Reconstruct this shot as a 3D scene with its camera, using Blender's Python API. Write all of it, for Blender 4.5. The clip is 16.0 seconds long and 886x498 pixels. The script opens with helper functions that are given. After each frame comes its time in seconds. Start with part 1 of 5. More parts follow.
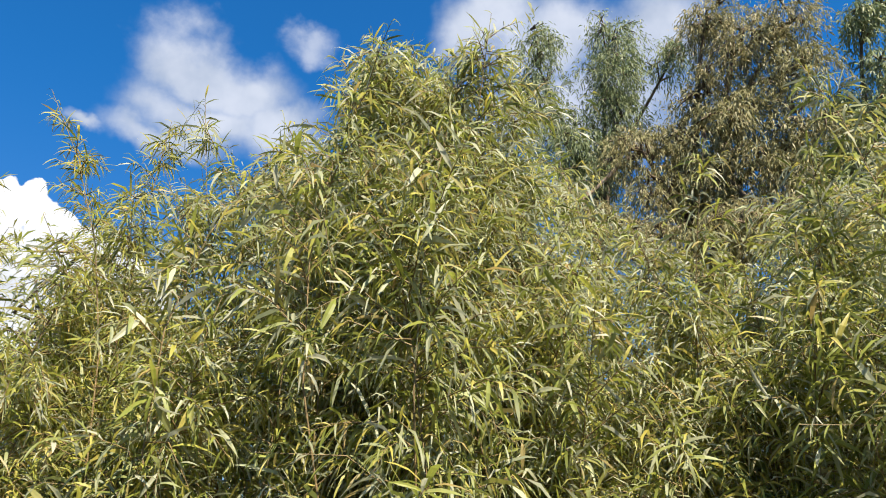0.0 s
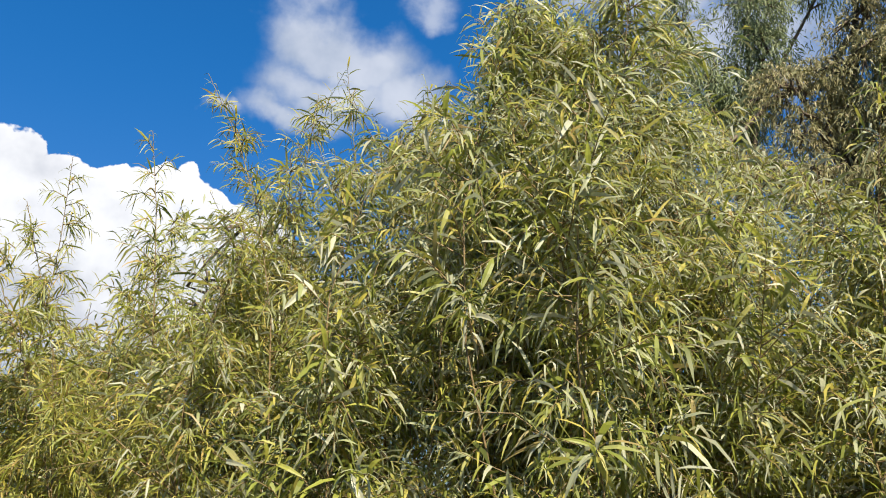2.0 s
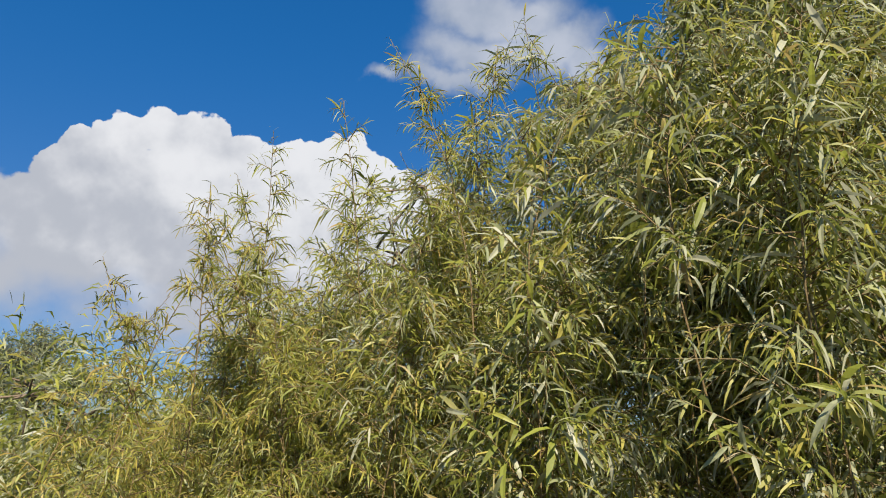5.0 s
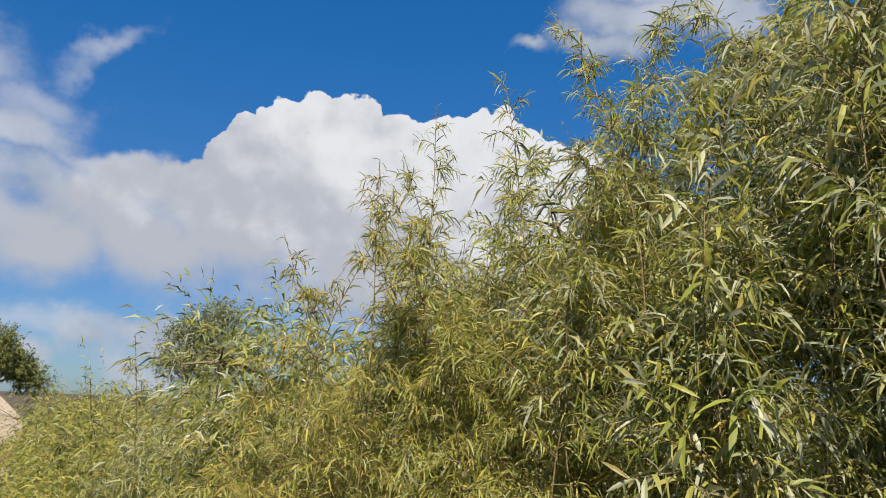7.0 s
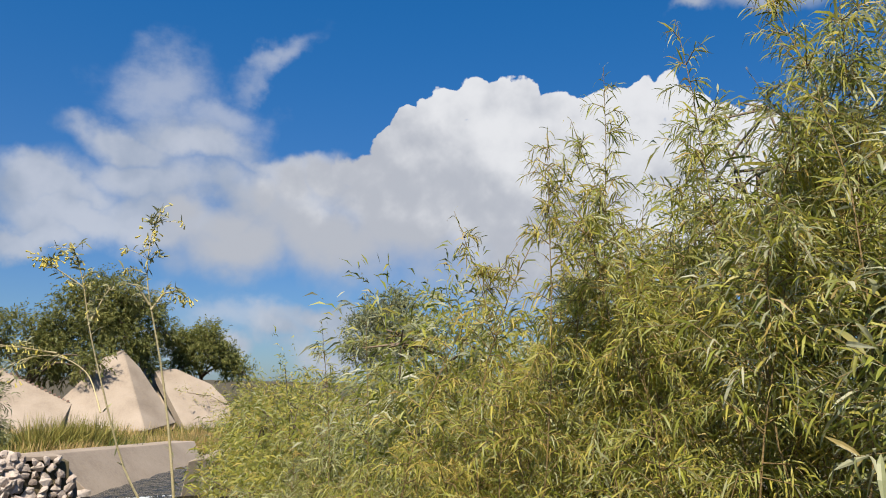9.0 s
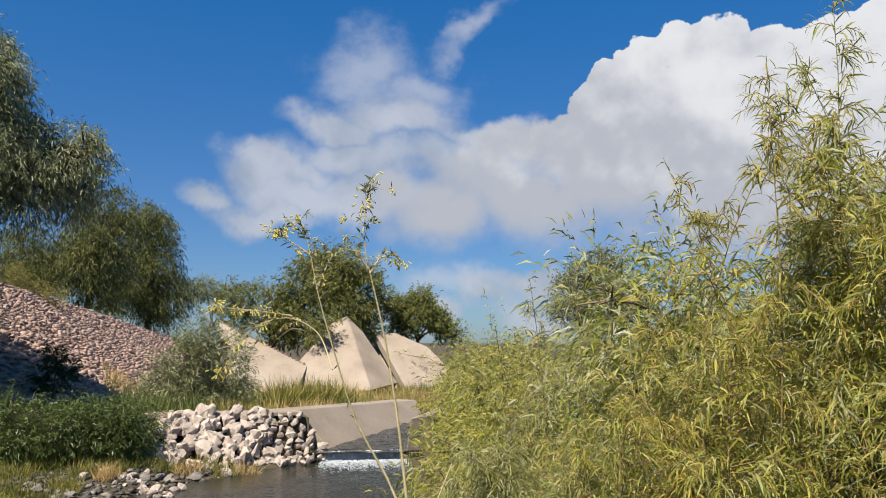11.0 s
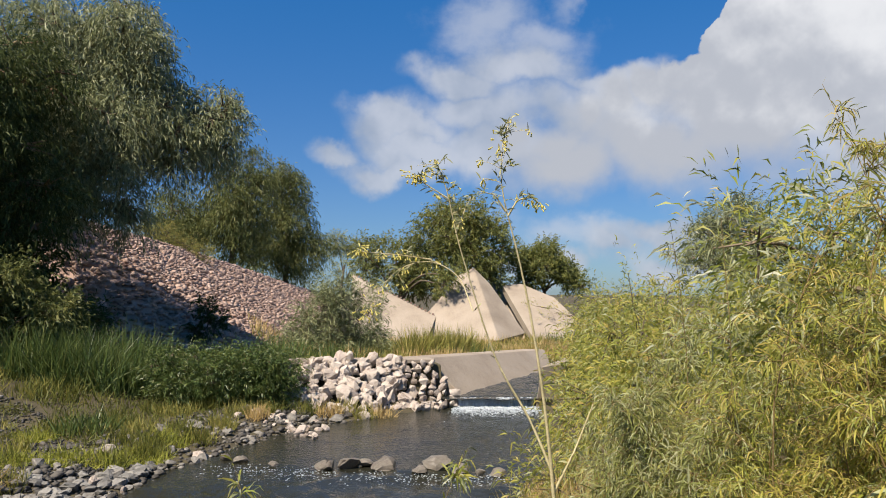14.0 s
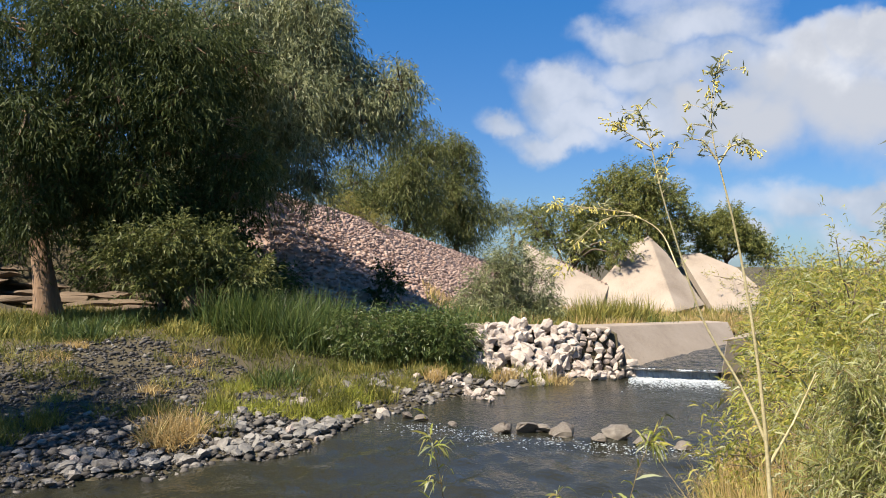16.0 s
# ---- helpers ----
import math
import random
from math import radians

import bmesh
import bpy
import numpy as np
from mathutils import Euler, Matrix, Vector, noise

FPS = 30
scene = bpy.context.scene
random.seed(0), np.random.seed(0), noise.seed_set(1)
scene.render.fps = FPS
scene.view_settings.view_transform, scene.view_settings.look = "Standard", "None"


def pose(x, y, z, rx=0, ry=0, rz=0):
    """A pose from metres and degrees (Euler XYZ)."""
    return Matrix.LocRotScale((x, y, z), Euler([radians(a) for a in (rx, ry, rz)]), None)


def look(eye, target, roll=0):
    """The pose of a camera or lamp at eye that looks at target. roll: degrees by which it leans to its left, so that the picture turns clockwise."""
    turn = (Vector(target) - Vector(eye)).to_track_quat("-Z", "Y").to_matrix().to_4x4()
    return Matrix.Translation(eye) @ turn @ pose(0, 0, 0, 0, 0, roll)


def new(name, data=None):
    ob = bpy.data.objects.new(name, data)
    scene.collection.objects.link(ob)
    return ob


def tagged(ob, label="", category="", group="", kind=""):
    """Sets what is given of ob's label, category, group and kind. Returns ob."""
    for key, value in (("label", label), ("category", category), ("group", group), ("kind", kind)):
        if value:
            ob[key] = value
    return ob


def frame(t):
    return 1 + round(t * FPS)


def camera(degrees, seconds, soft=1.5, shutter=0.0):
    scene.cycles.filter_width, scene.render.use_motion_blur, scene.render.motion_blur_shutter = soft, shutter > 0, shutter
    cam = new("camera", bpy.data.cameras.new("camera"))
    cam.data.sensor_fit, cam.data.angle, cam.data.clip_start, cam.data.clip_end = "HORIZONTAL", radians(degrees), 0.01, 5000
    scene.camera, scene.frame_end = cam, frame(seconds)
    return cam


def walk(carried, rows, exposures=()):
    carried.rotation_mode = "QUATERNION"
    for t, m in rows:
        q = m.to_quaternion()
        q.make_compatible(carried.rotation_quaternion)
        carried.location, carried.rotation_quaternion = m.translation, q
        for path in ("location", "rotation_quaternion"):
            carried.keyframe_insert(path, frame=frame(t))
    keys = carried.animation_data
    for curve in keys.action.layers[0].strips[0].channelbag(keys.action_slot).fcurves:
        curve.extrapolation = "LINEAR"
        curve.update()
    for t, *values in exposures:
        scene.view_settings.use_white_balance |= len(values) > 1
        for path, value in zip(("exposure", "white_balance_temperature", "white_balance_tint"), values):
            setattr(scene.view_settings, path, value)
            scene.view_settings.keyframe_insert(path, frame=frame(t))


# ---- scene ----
cam = camera(61.2, 16.0, 1.0)
# seconds, place in metres (water level is z = 0), turn in degrees
ROWS = [
    (0.0, -0.000, 0.000, 2.200, 111.00, 0.00, -0.00),
    (0.5, -0.009, 0.007, 2.206, 109.88, 0.16, 3.07),
    (1.0, -0.025, 0.006, 2.196, 109.36, -0.26, 5.53),
    (1.5, -0.039, 0.006, 2.201, 108.80, -0.45, 7.79),
    (2.0, -0.063, 0.017, 2.199, 107.97, -0.58, 10.53),
    (2.5, -0.088, 0.026, 2.188, 107.79, -1.19, 13.53),
    (3.0, -0.101, 0.025, 2.187, 107.32, -1.29, 16.21),
    (3.2, -0.111, 0.020, 2.195, 107.01, -1.12, 16.85),
    (5.3, -0.167, 0.019, 2.184, 104.03, -1.14, 25.38),
    (5.5, -0.171, 0.015, 2.182, 103.76, -1.36, 26.67),
    (6.0, -0.173, 0.007, 2.185, 103.25, -1.68, 29.53),
    (6.5, -0.184, -0.006, 2.182, 102.87, -1.90, 31.88),
    (7.0, -0.201, -0.024, 2.175, 102.08, -2.37, 34.95),
    (7.5, -0.213, -0.043, 2.171, 101.16, -2.26, 38.66),
    (8.0, -0.234, -0.035, 2.166, 100.64, -2.01, 41.69),
    (8.5, -0.249, -0.000, 2.162, 100.38, -1.54, 44.91),
    (9.0, -0.276, 0.024, 2.159, 100.27, -1.28, 48.11),
    (9.5, -0.305, 0.039, 2.150, 100.06, -1.47, 53.59),
    (10.0, -0.315, 0.037, 2.142, 99.29, -1.29, 58.36),
    (10.2, -0.319, 0.035, 2.142, 98.76, -1.03, 59.74),
    (12.3, -0.290, 0.032, 2.121, 95.32, -0.73, 67.52),
    (12.5, -0.293, 0.037, 2.119, 94.98, -0.72, 68.00),
    (13.0, -0.309, 0.015, 2.110, 94.08, -0.66, 70.55),
    (13.5, -0.309, -0.015, 2.093, 93.74, -0.46, 72.69),
    (14.0, -0.324, -0.025, 2.094, 93.44, -0.29, 73.36),
    (14.5, -0.339, -0.057, 2.082, 92.78, -0.16, 74.13),
    (15.0, -0.376, -0.079, 2.071, 91.66, 0.09, 75.86),
    (15.5, -0.428, -0.082, 2.056, 91.34, 0.03, 80.68),
    (16.0, -0.454, -0.116, 2.029, 91.02, -0.77, 86.15),
]
walk(cam, [(t, pose(x, y, z, rx, ry, rz)) for t, x, y, z, rx, ry, rz in ROWS],
     [(0.0, 1.42), (3.0, 1.17), (5.5, 0.93), (9.0, 0.91), (12.5, 0.93), (14.5, 1.03), (16.0, 1.27)])

# ---- sky, sun ----
SUN_DIR = Vector((0.32, -0.50, 0.80)).normalized()
SUN_POWER, SKY_POWER = 5.0, 0.056


def nodes_of(tree, kind, **values):
    n = tree.nodes.new(kind)
    for k, v in values.items():
        if k in n.inputs:
            n.inputs[k].default_value = v
    return n


def make_sky():
    world = bpy.data.worlds.new("sky")
    scene.world = world
    world.use_nodes = True
    nt = world.node_tree
    nt.nodes.clear()
    link = nt.links.new

    def math_node(op, a, b=None, c=None, clamp=False):
        n = nt.nodes.new("ShaderNodeMath")
        n.operation, n.use_clamp = op, clamp
        for i, v in enumerate((a, b, c)):
            if v is None:
                continue
            if isinstance(v, (int, float)):
                n.inputs[i].default_value = v
            else:
                link(v, n.inputs[i])
        return n.outputs[0]

    def smooth(value, lo, hi):
        n = nt.nodes.new("ShaderNodeMapRange")
        n.interpolation_type = "SMOOTHSTEP"
        link(value, n.inputs["Value"])
        n.inputs["From Min"].default_value, n.inputs["From Max"].default_value = lo, hi
        return n.outputs[0]

    def mix(fac, a, b):
        n = nt.nodes.new("ShaderNodeMix")
        n.data_type = "RGBA"
        link(fac, n.inputs[0])
        for i, v in ((6, a), (7, b)):
            if isinstance(v, tuple):
                n.inputs[i].default_value = (*v, 1)
            else:
                link(v, n.inputs[i])
        return n.outputs[2]

    coord = nt.nodes.new("ShaderNodeTexCoord").outputs["Generated"]
    sep = nt.nodes.new("ShaderNodeSeparateXYZ")
    link(coord, sep.inputs[0])
    yaw = math_node("MULTIPLY", math_node("ARCTAN2", math_node("MULTIPLY", sep.outputs[0], -1.0), sep.outputs[1]), 57.2958)
    elev = math_node("MULTIPLY", math_node("ARCSINE", sep.outputs[2]), 57.2958)
    flat = nt.nodes.new("ShaderNodeCombineXYZ")
    link(yaw, flat.inputs[0]), link(elev, flat.inputs[1])


    def fbm(scale, detail, rough, offset=0.0, stretch=(1, 1, 1), shift=(0, 0, 0), out="Fac"):
        m = nt.nodes.new("ShaderNodeMapping")
        m.inputs["Location"].default_value = (offset + shift[0], offset * 0.7 + shift[1], offset * 0.3 + shift[2])
        m.inputs["Scale"].default_value = stretch
        link(coord, m.inputs[0])
        n = nt.nodes.new("ShaderNodeTexNoise")
        n.inputs["Scale"].default_value, n.inputs["Detail"].default_value, n.inputs["Roughness"].default_value = scale, detail, rough
        link(m.outputs[0], n.inputs["Vector"])
        return n.outputs[out]

    # the puffs' outlines wander
    def warp(scale, detail, amount, offset):
        d = nt.nodes.new("ShaderNodeVectorMath")
        d.operation = "SUBTRACT"
        link(fbm(scale, detail, 0.55, offset, out="Color"), d.inputs[0])
        d.inputs[1].default_value = (0.5, 0.5, 0.5)
        m = nt.nodes.new("ShaderNodeVectorMath")
        m.operation = "MULTIPLY_ADD"
        link(d.outputs[0], m.inputs[0])
        m.inputs[1].default_value = (amount, amount, 0)
        link(flat.outputs[0], m.inputs[2])
        return m.outputs[0]

    heap_at, soft_at = warp(11.0, 5.0, 5.0, 2.0), warp(5.0, 6.0, 11.0, 5.0)

    def field(blobs, at):
        """How far inside the nearest of the puffs a direction lies: 1 in its middle, 0 at its rim."""
        total = None
        for u, v, a, b, tilt in blobs:
            m = nt.nodes.new("ShaderNodeMapping")
            m.vector_type = "TEXTURE"
            m.inputs["Location"].default_value = (u, v, 0)
            m.inputs["Rotation"].default_value = (0, 0, radians(tilt))
            m.inputs["Scale"].default_value = (a, b, 1)
            link(at, m.inputs[0])
            n = nt.nodes.new("ShaderNodeVectorMath")
            n.operation = "LENGTH"
            link(m.outputs[0], n.inputs[0])
            near = math_node("SUBTRACT", 1.0, n.outputs["Value"])
            total = near if total is None else math_node("SMOOTH_MAX", total, near, 0.12)
        return total

    heap = field(HEAP_CLOUD, heap_at)
    soft = field(SOFT_CLOUD, soft_at)
    wisp = field(WISP_CLOUD, soft_at)
    vor = nt.nodes.new("ShaderNodeTexVoronoi")
    vor.feature = "SMOOTH_F1"
    vor.inputs["Scale"].default_value, vor.inputs["Detail"].default_value, vor.inputs["Roughness"].default_value = 13.0, 3.0, 0.5
    link(coord, vor.inputs["Vector"])
    puff = nt.nodes.new("ShaderNodeTexVoronoi")
    puff.feature = "SMOOTH_F1"
    puff.inputs["Scale"].default_value, puff.inputs["Detail"].default_value, puff.inputs["Roughness"].default_value = 34.0, 2.0, 0.5
    link(coord, puff.inputs["Vector"])
    billow = math_node("ADD", math_node("SUBTRACT", 0.42, vor.outputs["Distance"]), math_node("MULTIPLY", math_node("SUBTRACT", 0.42, puff.outputs["Distance"]), 0.45))
    rough = math_node("SUBTRACT", fbm(9.0, 7.0, 0.6), 0.5)
    fine = math_node("SUBTRACT", fbm(5.0, 8.0, 0.62, 3.0), 0.5)
    streak = math_node("SUBTRACT", fbm(7.0, 7.0, 0.6, 7.0, (1.6, 1.6, 3.0)), 0.5)
    heap_edge = math_node("ADD", heap, math_node("ADD", math_node("MULTIPLY", billow, 0.32), math_node("MULTIPLY", rough, 0.25)))
    hard = smooth(math_node("SUBTRACT", elev, math_node("MULTIPLY", math_node("SUBTRACT", yaw, 50.0), 0.25)), 9.5, 18.0)
    span = math_node("SUBTRACT", 1.0, math_node("MULTIPLY", hard, 0.92))
    heap_a = smooth(math_node("DIVIDE", math_node("ADD", heap_edge, math_node("SUBTRACT", 0.36, math_node("MULTIPLY", hard, 0.28))), span), 0.0, 1.0)
    soft_edge = math_node("ADD", soft, math_node("ADD", math_node("MULTIPLY", fine, 0.95), math_node("ADD", math_node("MULTIPLY", streak, 0.4), math_node("MULTIPLY", billow, 0.22))))
    soft_a = math_node("MULTIPLY", smooth(soft_edge, -0.12, 0.62), 0.86)
    wisp_edge = math_node("ADD", wisp, math_node("MULTIPLY", math_node("ADD", fine, streak), 1.1))
    wisp_a = math_node("MULTIPLY", smooth(wisp_edge, 0.05, 1.0), 0.6)

    sky = nt.nodes.new("ShaderNodeTexSky")
    sky.sky_type, sky.sun_disc = "NISHITA", False
    sky.sun_elevation = math.asin(SUN_DIR.z)
    sky.sun_rotation = math.atan2(SUN_DIR.x, SUN_DIR.y)
    sky.air_density, sky.dust_density, sky.ozone_density = 1.0, 0.3, 2.5
    deep = nt.nodes.new("ShaderNodeMix")
    deep.data_type, deep.blend_type = "RGBA", "MULTIPLY"
    deep.inputs[0].default_value = 1.0
    link(sky.outputs[0], deep.inputs[6])
    link(mix(smooth(elev, 0.0, 34.0), SKY_TINT_LOW, SKY_TINT), deep.inputs[7])

    # sunlit heads, grey undersides
    def relief(scale, offset, step):
        a = fbm(scale, 5.0, 0.52, offset)
        b = fbm(scale, 5.0, 0.52, offset, shift=(step * 0.6, step * 0.3, step * 0.8))
        return math_node("SUBTRACT", a, b)

    lean = math_node("SUBTRACT", elev, math_node("MULTIPLY", math_node("SUBTRACT", yaw, 42.0), 0.36))
    lift = math_node("ADD", lean, math_node("ADD", math_node("MULTIPLY", relief(8.0, 1.0, 0.03), 44.0), math_node("MULTIPLY", rough, 9.0)))
    lit = smooth(lift, 7.0, 25.0)
    heap_col = mix(lit, CLOUD_GREY, CLOUD_WHITE)
    soft_lit = smooth(math_node("ADD", math_node("MULTIPLY", relief(6.0, 4.0, 0.05), 2.2), math_node("MULTIPLY", soft, 0.25)), -0.25, 0.45)
    soft_col = mix(soft_lit, CLOUD_SOFT_GREY, CLOUD_SOFT_WHITE)
    col = mix(wisp_a, deep.outputs[2], CLOUD_SOFT_WHITE)
    col = mix(soft_a, col, soft_col)
    col = mix(heap_a, col, heap_col)
    bg = nt.nodes.new("ShaderNodeBackground")
    link(col, bg.inputs[0])
    bg.inputs[1].default_value = SKY_POWER
    out = nt.nodes.new("ShaderNodeOutputWorld")
    link(bg.outputs[0], out.inputs[0])


SKY_TINT, SKY_TINT_LOW = (0.13, 0.75, 1.24), (0.42, 0.58, 0.84)
CLOUD_WHITE, CLOUD_GREY = (7.5, 7.6, 7.9), (4.5, 4.75, 5.35)
CLOUD_SOFT_WHITE, CLOUD_SOFT_GREY = (5.5, 5.8, 6.5), (3.6, 4.1, 5.0)
# puffs: bearing to the left of +y and height over the horizon in degrees, half width, half height, tilt
HEAP_CLOUD = [
    (49.5, 20.8, 1.6, 1.5, 0), (47.9, 21.4, 2.0, 1.8, 0), (45.6, 21.9, 2.2, 2.0, 0), (43.3, 22.1, 2.2, 2.0, 0), (42.0, 22.0, 1.6, 1.5, 0), (39.5, 20.7, 1.9, 1.7, 0), (37.1, 20.7, 1.9, 1.7, 0), (34.9, 20.7, 1.8, 1.7, 0), (33.2, 21.0, 2.0, 1.8, 0), (30.9, 21.1, 2.0, 1.8, 0), (29.3, 19.9, 2.0, 1.8, 0), (27.5, 19.2, 2.0, 1.8, 0), (51.4, 19.0, 1.9, 1.7, 0), (53.2, 17.7, 1.8, 1.7, 0), (55.3, 16.1, 2.0, 1.8, 0), (57.5, 15.1, 2.2, 2.0, 0), (60.0, 14.1, 2.2, 2.0, 0), (62.5, 13.5, 2.2, 2.0, 0), (64.8, 11.2, 2.4, 2.2, 0), (67.3, 11.4, 1.8, 1.7, 0), (25.2, 18.3, 2.4, 2.2, 0),
    (41, 17.5, 7, 4.2, 0), (42.5, 20.5, 3, 2.5, 0), (39.5, 20.0, 3.5, 2.2, 0), (34, 20.2, 3.5, 2.2, 0), (46, 15.5, 9, 6.0, 0), (36, 15.5, 9, 6.0, 0), (52, 12.5, 9, 5.2, 12), (40, 11, 14, 6.5, 0), (57, 10.8, 10, 4.0, 8), (28, 14, 9, 7, 0), (64, 9.8, 6.5, 3.0, 0)]
SOFT_CLOUD = [
    (64, 14.5, 8, 4.0, 0), (71.5, 16.8, 4.5, 2.2, 0), (56, 5.0, 6, 1.8, 0), (75, 10.6, 6, 2.0, 0),     (67.0, 18.2, 6.0, 2.3, 0), (61, 17.0, 6, 1.5, 6), (70, 14.0, 6.5, 2.4, 0), (76, 12.4, 5.8, 2.3, 0), (77.5, 9.0, 6.0, 1.7, -4),
    (82, 9.8, 3.6, 1.4, -12), (69, 11.0, 9, 3.0, 0), (21.5, 33.6, 6.4, 3.8, 0), (18.4, 32.4, 6.0, 3.8, 0), (20.5, 29.6, 6.6, 3.4, 0), (15.2, 29.4, 5.2, 3.0, 0), (12.8, 28.0, 3.4, 1.9, 0), (22, 27.4, 6, 2.0, 0),
    (27.0, 26.5, 2.2, 0.9, 0), (-5, 38, 6, 3.4, 0), (-11, 37, 8, 5, 0), (-19, 36, 7, 5, 0), (-14, 31, 11, 5, 0), (59.6, 3.8, 3.2, 2.2, 0), (56.5, 2.4, 4.5, 1.9, 0),
    (62.8, 2.4, 2.6, 1.5, 0), (52, 3.2, 7, 1.4, 0)]
WISP_CLOUD = [(61, 24.2, 6.5, 1.3, -28), (69.5, 21.6, 5.5, 4.0, 0), (66, 20.4, 6, 2.2, 0), (12, 36, 3, 1.6, 0), (60, 5.0, 13, 1.8, 0), (70, 3.4, 9, 1.2, 0)]
make_sky()
sun = new("sun", bpy.data.lights.new("sun", "SUN"))
sun.data.energy, sun.data.angle, sun.data.color = SUN_POWER, radians(0.53), (1.0, 0.885, 0.72)
sun.matrix_world = look(SUN_DIR * 60, (0, 0, 0))

# ---- materials ----
def material(name, colours, rough=0.6, scale=6.0, fine=60.0, bump=0.3, translucent=0.0, per_piece=0.0, per_island=0.0, specular=0.4, stretch=(1, 1, 1), fine_mix=0.35, bump_scale=None):
    """A surface whose colour wanders over the given ramp by two noises, by piece and by island."""
    mat = bpy.data.materials.new(name)
    mat.use_nodes = True
    nt = mat.node_tree
    nt.nodes.clear()
    link = nt.links.new
    coord = nt.nodes.new("ShaderNodeTexCoord").outputs["Object"]
    mapping = nt.nodes.new("ShaderNodeMapping")
    mapping.inputs["Scale"].default_value = stretch
    link(coord, mapping.inputs[0])

    def noise_at(s, detail):
        n = nt.nodes.new("ShaderNodeTexNoise")
        n.inputs["Scale"].default_value, n.inputs["Detail"].default_value, n.inputs["Roughness"].default_value = s, detail, 0.6
        link(mapping.outputs[0], n.inputs["Vector"])
        return n.outputs["Fac"]

    def calc(op, a, b):
        n = nt.nodes.new("ShaderNodeMath")
        n.operation = op
        for i, v in enumerate((a, b)):
            if isinstance(v, (int, float)):
                n.inputs[i].default_value = v
            else:
                link(v, n.inputs[i])
        return n.outputs[0]

    big, small = noise_at(scale, 4.0), noise_at(fine, 5.0)
    fac = calc("ADD", calc("MULTIPLY", big, 1.0 - fine_mix), calc("MULTIPLY", small, fine_mix))
    fac = calc("ADD", calc("MULTIPLY", calc("SUBTRACT", fac, 0.5), 2.2), 0.5)
    if per_piece:
        r = nt.nodes.new("ShaderNodeObjectInfo").outputs["Random"]
        fac = calc("ADD", calc("MULTIPLY", fac, 1.0 - per_piece), calc("MULTIPLY", r, per_piece))
    if per_island:
        r = nt.nodes.new("ShaderNodeNewGeometry").outputs["Random Per Island"]
        fac = calc("ADD", calc("MULTIPLY", fac, 1.0 - per_island), calc("MULTIPLY", r, per_island))
    ramp = nt.nodes.new("ShaderNodeValToRGB")
    link(fac, ramp.inputs[0])
    els = ramp.color_ramp.elements
    while len(els) < len(colours):
        els.new(0.5)
    for i, c in enumerate(colours):
        els[i].position = i / max(1, len(colours) - 1)
        els[i].color = (*c, 1)
    bsdf = nt.nodes.new("ShaderNodeBsdfPrincipled")
    link(ramp.outputs[0], bsdf.inputs["Base Color"])
    bsdf.inputs["Roughness"].default_value = rough
    bsdf.inputs["Specular IOR Level"].default_value = specular
    if bump:
        b = nt.nodes.new("ShaderNodeBump")
        b.inputs["Strength"].default_value, b.inputs["Distance"].default_value = bump, 0.02
        link(small if bump_scale is None else noise_at(bump_scale, 5.0), b.inputs["Height"])
        link(b.outputs[0], bsdf.inputs["Normal"])
    result = bsdf.outputs[0]
    if translucent:
        tr = nt.nodes.new("ShaderNodeBsdfTranslucent")
        link(ramp.outputs[0], tr.inputs[0])
        m = nt.nodes.new("ShaderNodeMixShader")
        m.inputs[0].default_value = translucent
        link(result, m.inputs[1]), link(tr.outputs[0], m.inputs[2])
        result = m.outputs[0]
    out = nt.nodes.new("ShaderNodeOutputMaterial")
    link(result, out.inputs[0])
    return mat


def water_material(name, deep, scale=11.0, relief=0.4):
    mat = bpy.data.materials.new(name)
    mat.use_nodes = True
    nt = mat.node_tree
    link = nt.links.new
    bsdf = nt.nodes["Principled BSDF"]
    bsdf.inputs["Base Color"].default_value = (*deep, 1)
    bsdf.inputs["Roughness"].default_value = 0.05
    bsdf.inputs["IOR"].default_value = 1.33
    coord = nt.nodes.new("ShaderNodeTexCoord").outputs["Object"]
    n = nt.nodes.new("ShaderNodeTexNoise")
    n.inputs["Scale"].default_value, n.inputs["Detail"].default_value = scale, 4.0
    link(coord, n.inputs["Vector"])
    b = nt.nodes.new("ShaderNodeBump")
    b.inputs["Strength"].default_value, b.inputs["Distance"].default_value = relief, 0.03
    link(n.outputs["Fac"], b.inputs["Height"])
    link(b.outputs[0], bsdf.inputs["Normal"])
    return mat


M_WILLOW = material("willow_leaf", [(0.10, 0.12, 0.026), (0.17, 0.195, 0.036), (0.23, 0.262, 0.046), (0.285, 0.315, 0.054), (0.355, 0.355, 0.064), (0.48, 0.41, 0.09), (0.28, 0.315, 0.10), (0.44, 0.45, 0.31), (0.30, 0.33, 0.17), (0.50, 0.50, 0.36), (0.24, 0.27, 0.09), (0.42, 0.27, 0.10)], 0.50, 1.2, 9.0, 0.0, 0.46, 0, 0.95, 0.5)
M_WILLOW_YELLOW = material("yellow_willow_leaf", [(0.13, 0.15, 0.026), (0.20, 0.22, 0.034), (0.27, 0.295, 0.045), (0.34, 0.345, 0.056), (0.47, 0.41, 0.08), (0.30, 0.32, 0.08), (0.40, 0.41, 0.23), (0.26, 0.29, 0.07), (0.46, 0.38, 0.10), (0.42, 0.26, 0.085)], 0.52, 1.0, 9.0, 0.0, 0.45, 0, 0.92, 0.42)
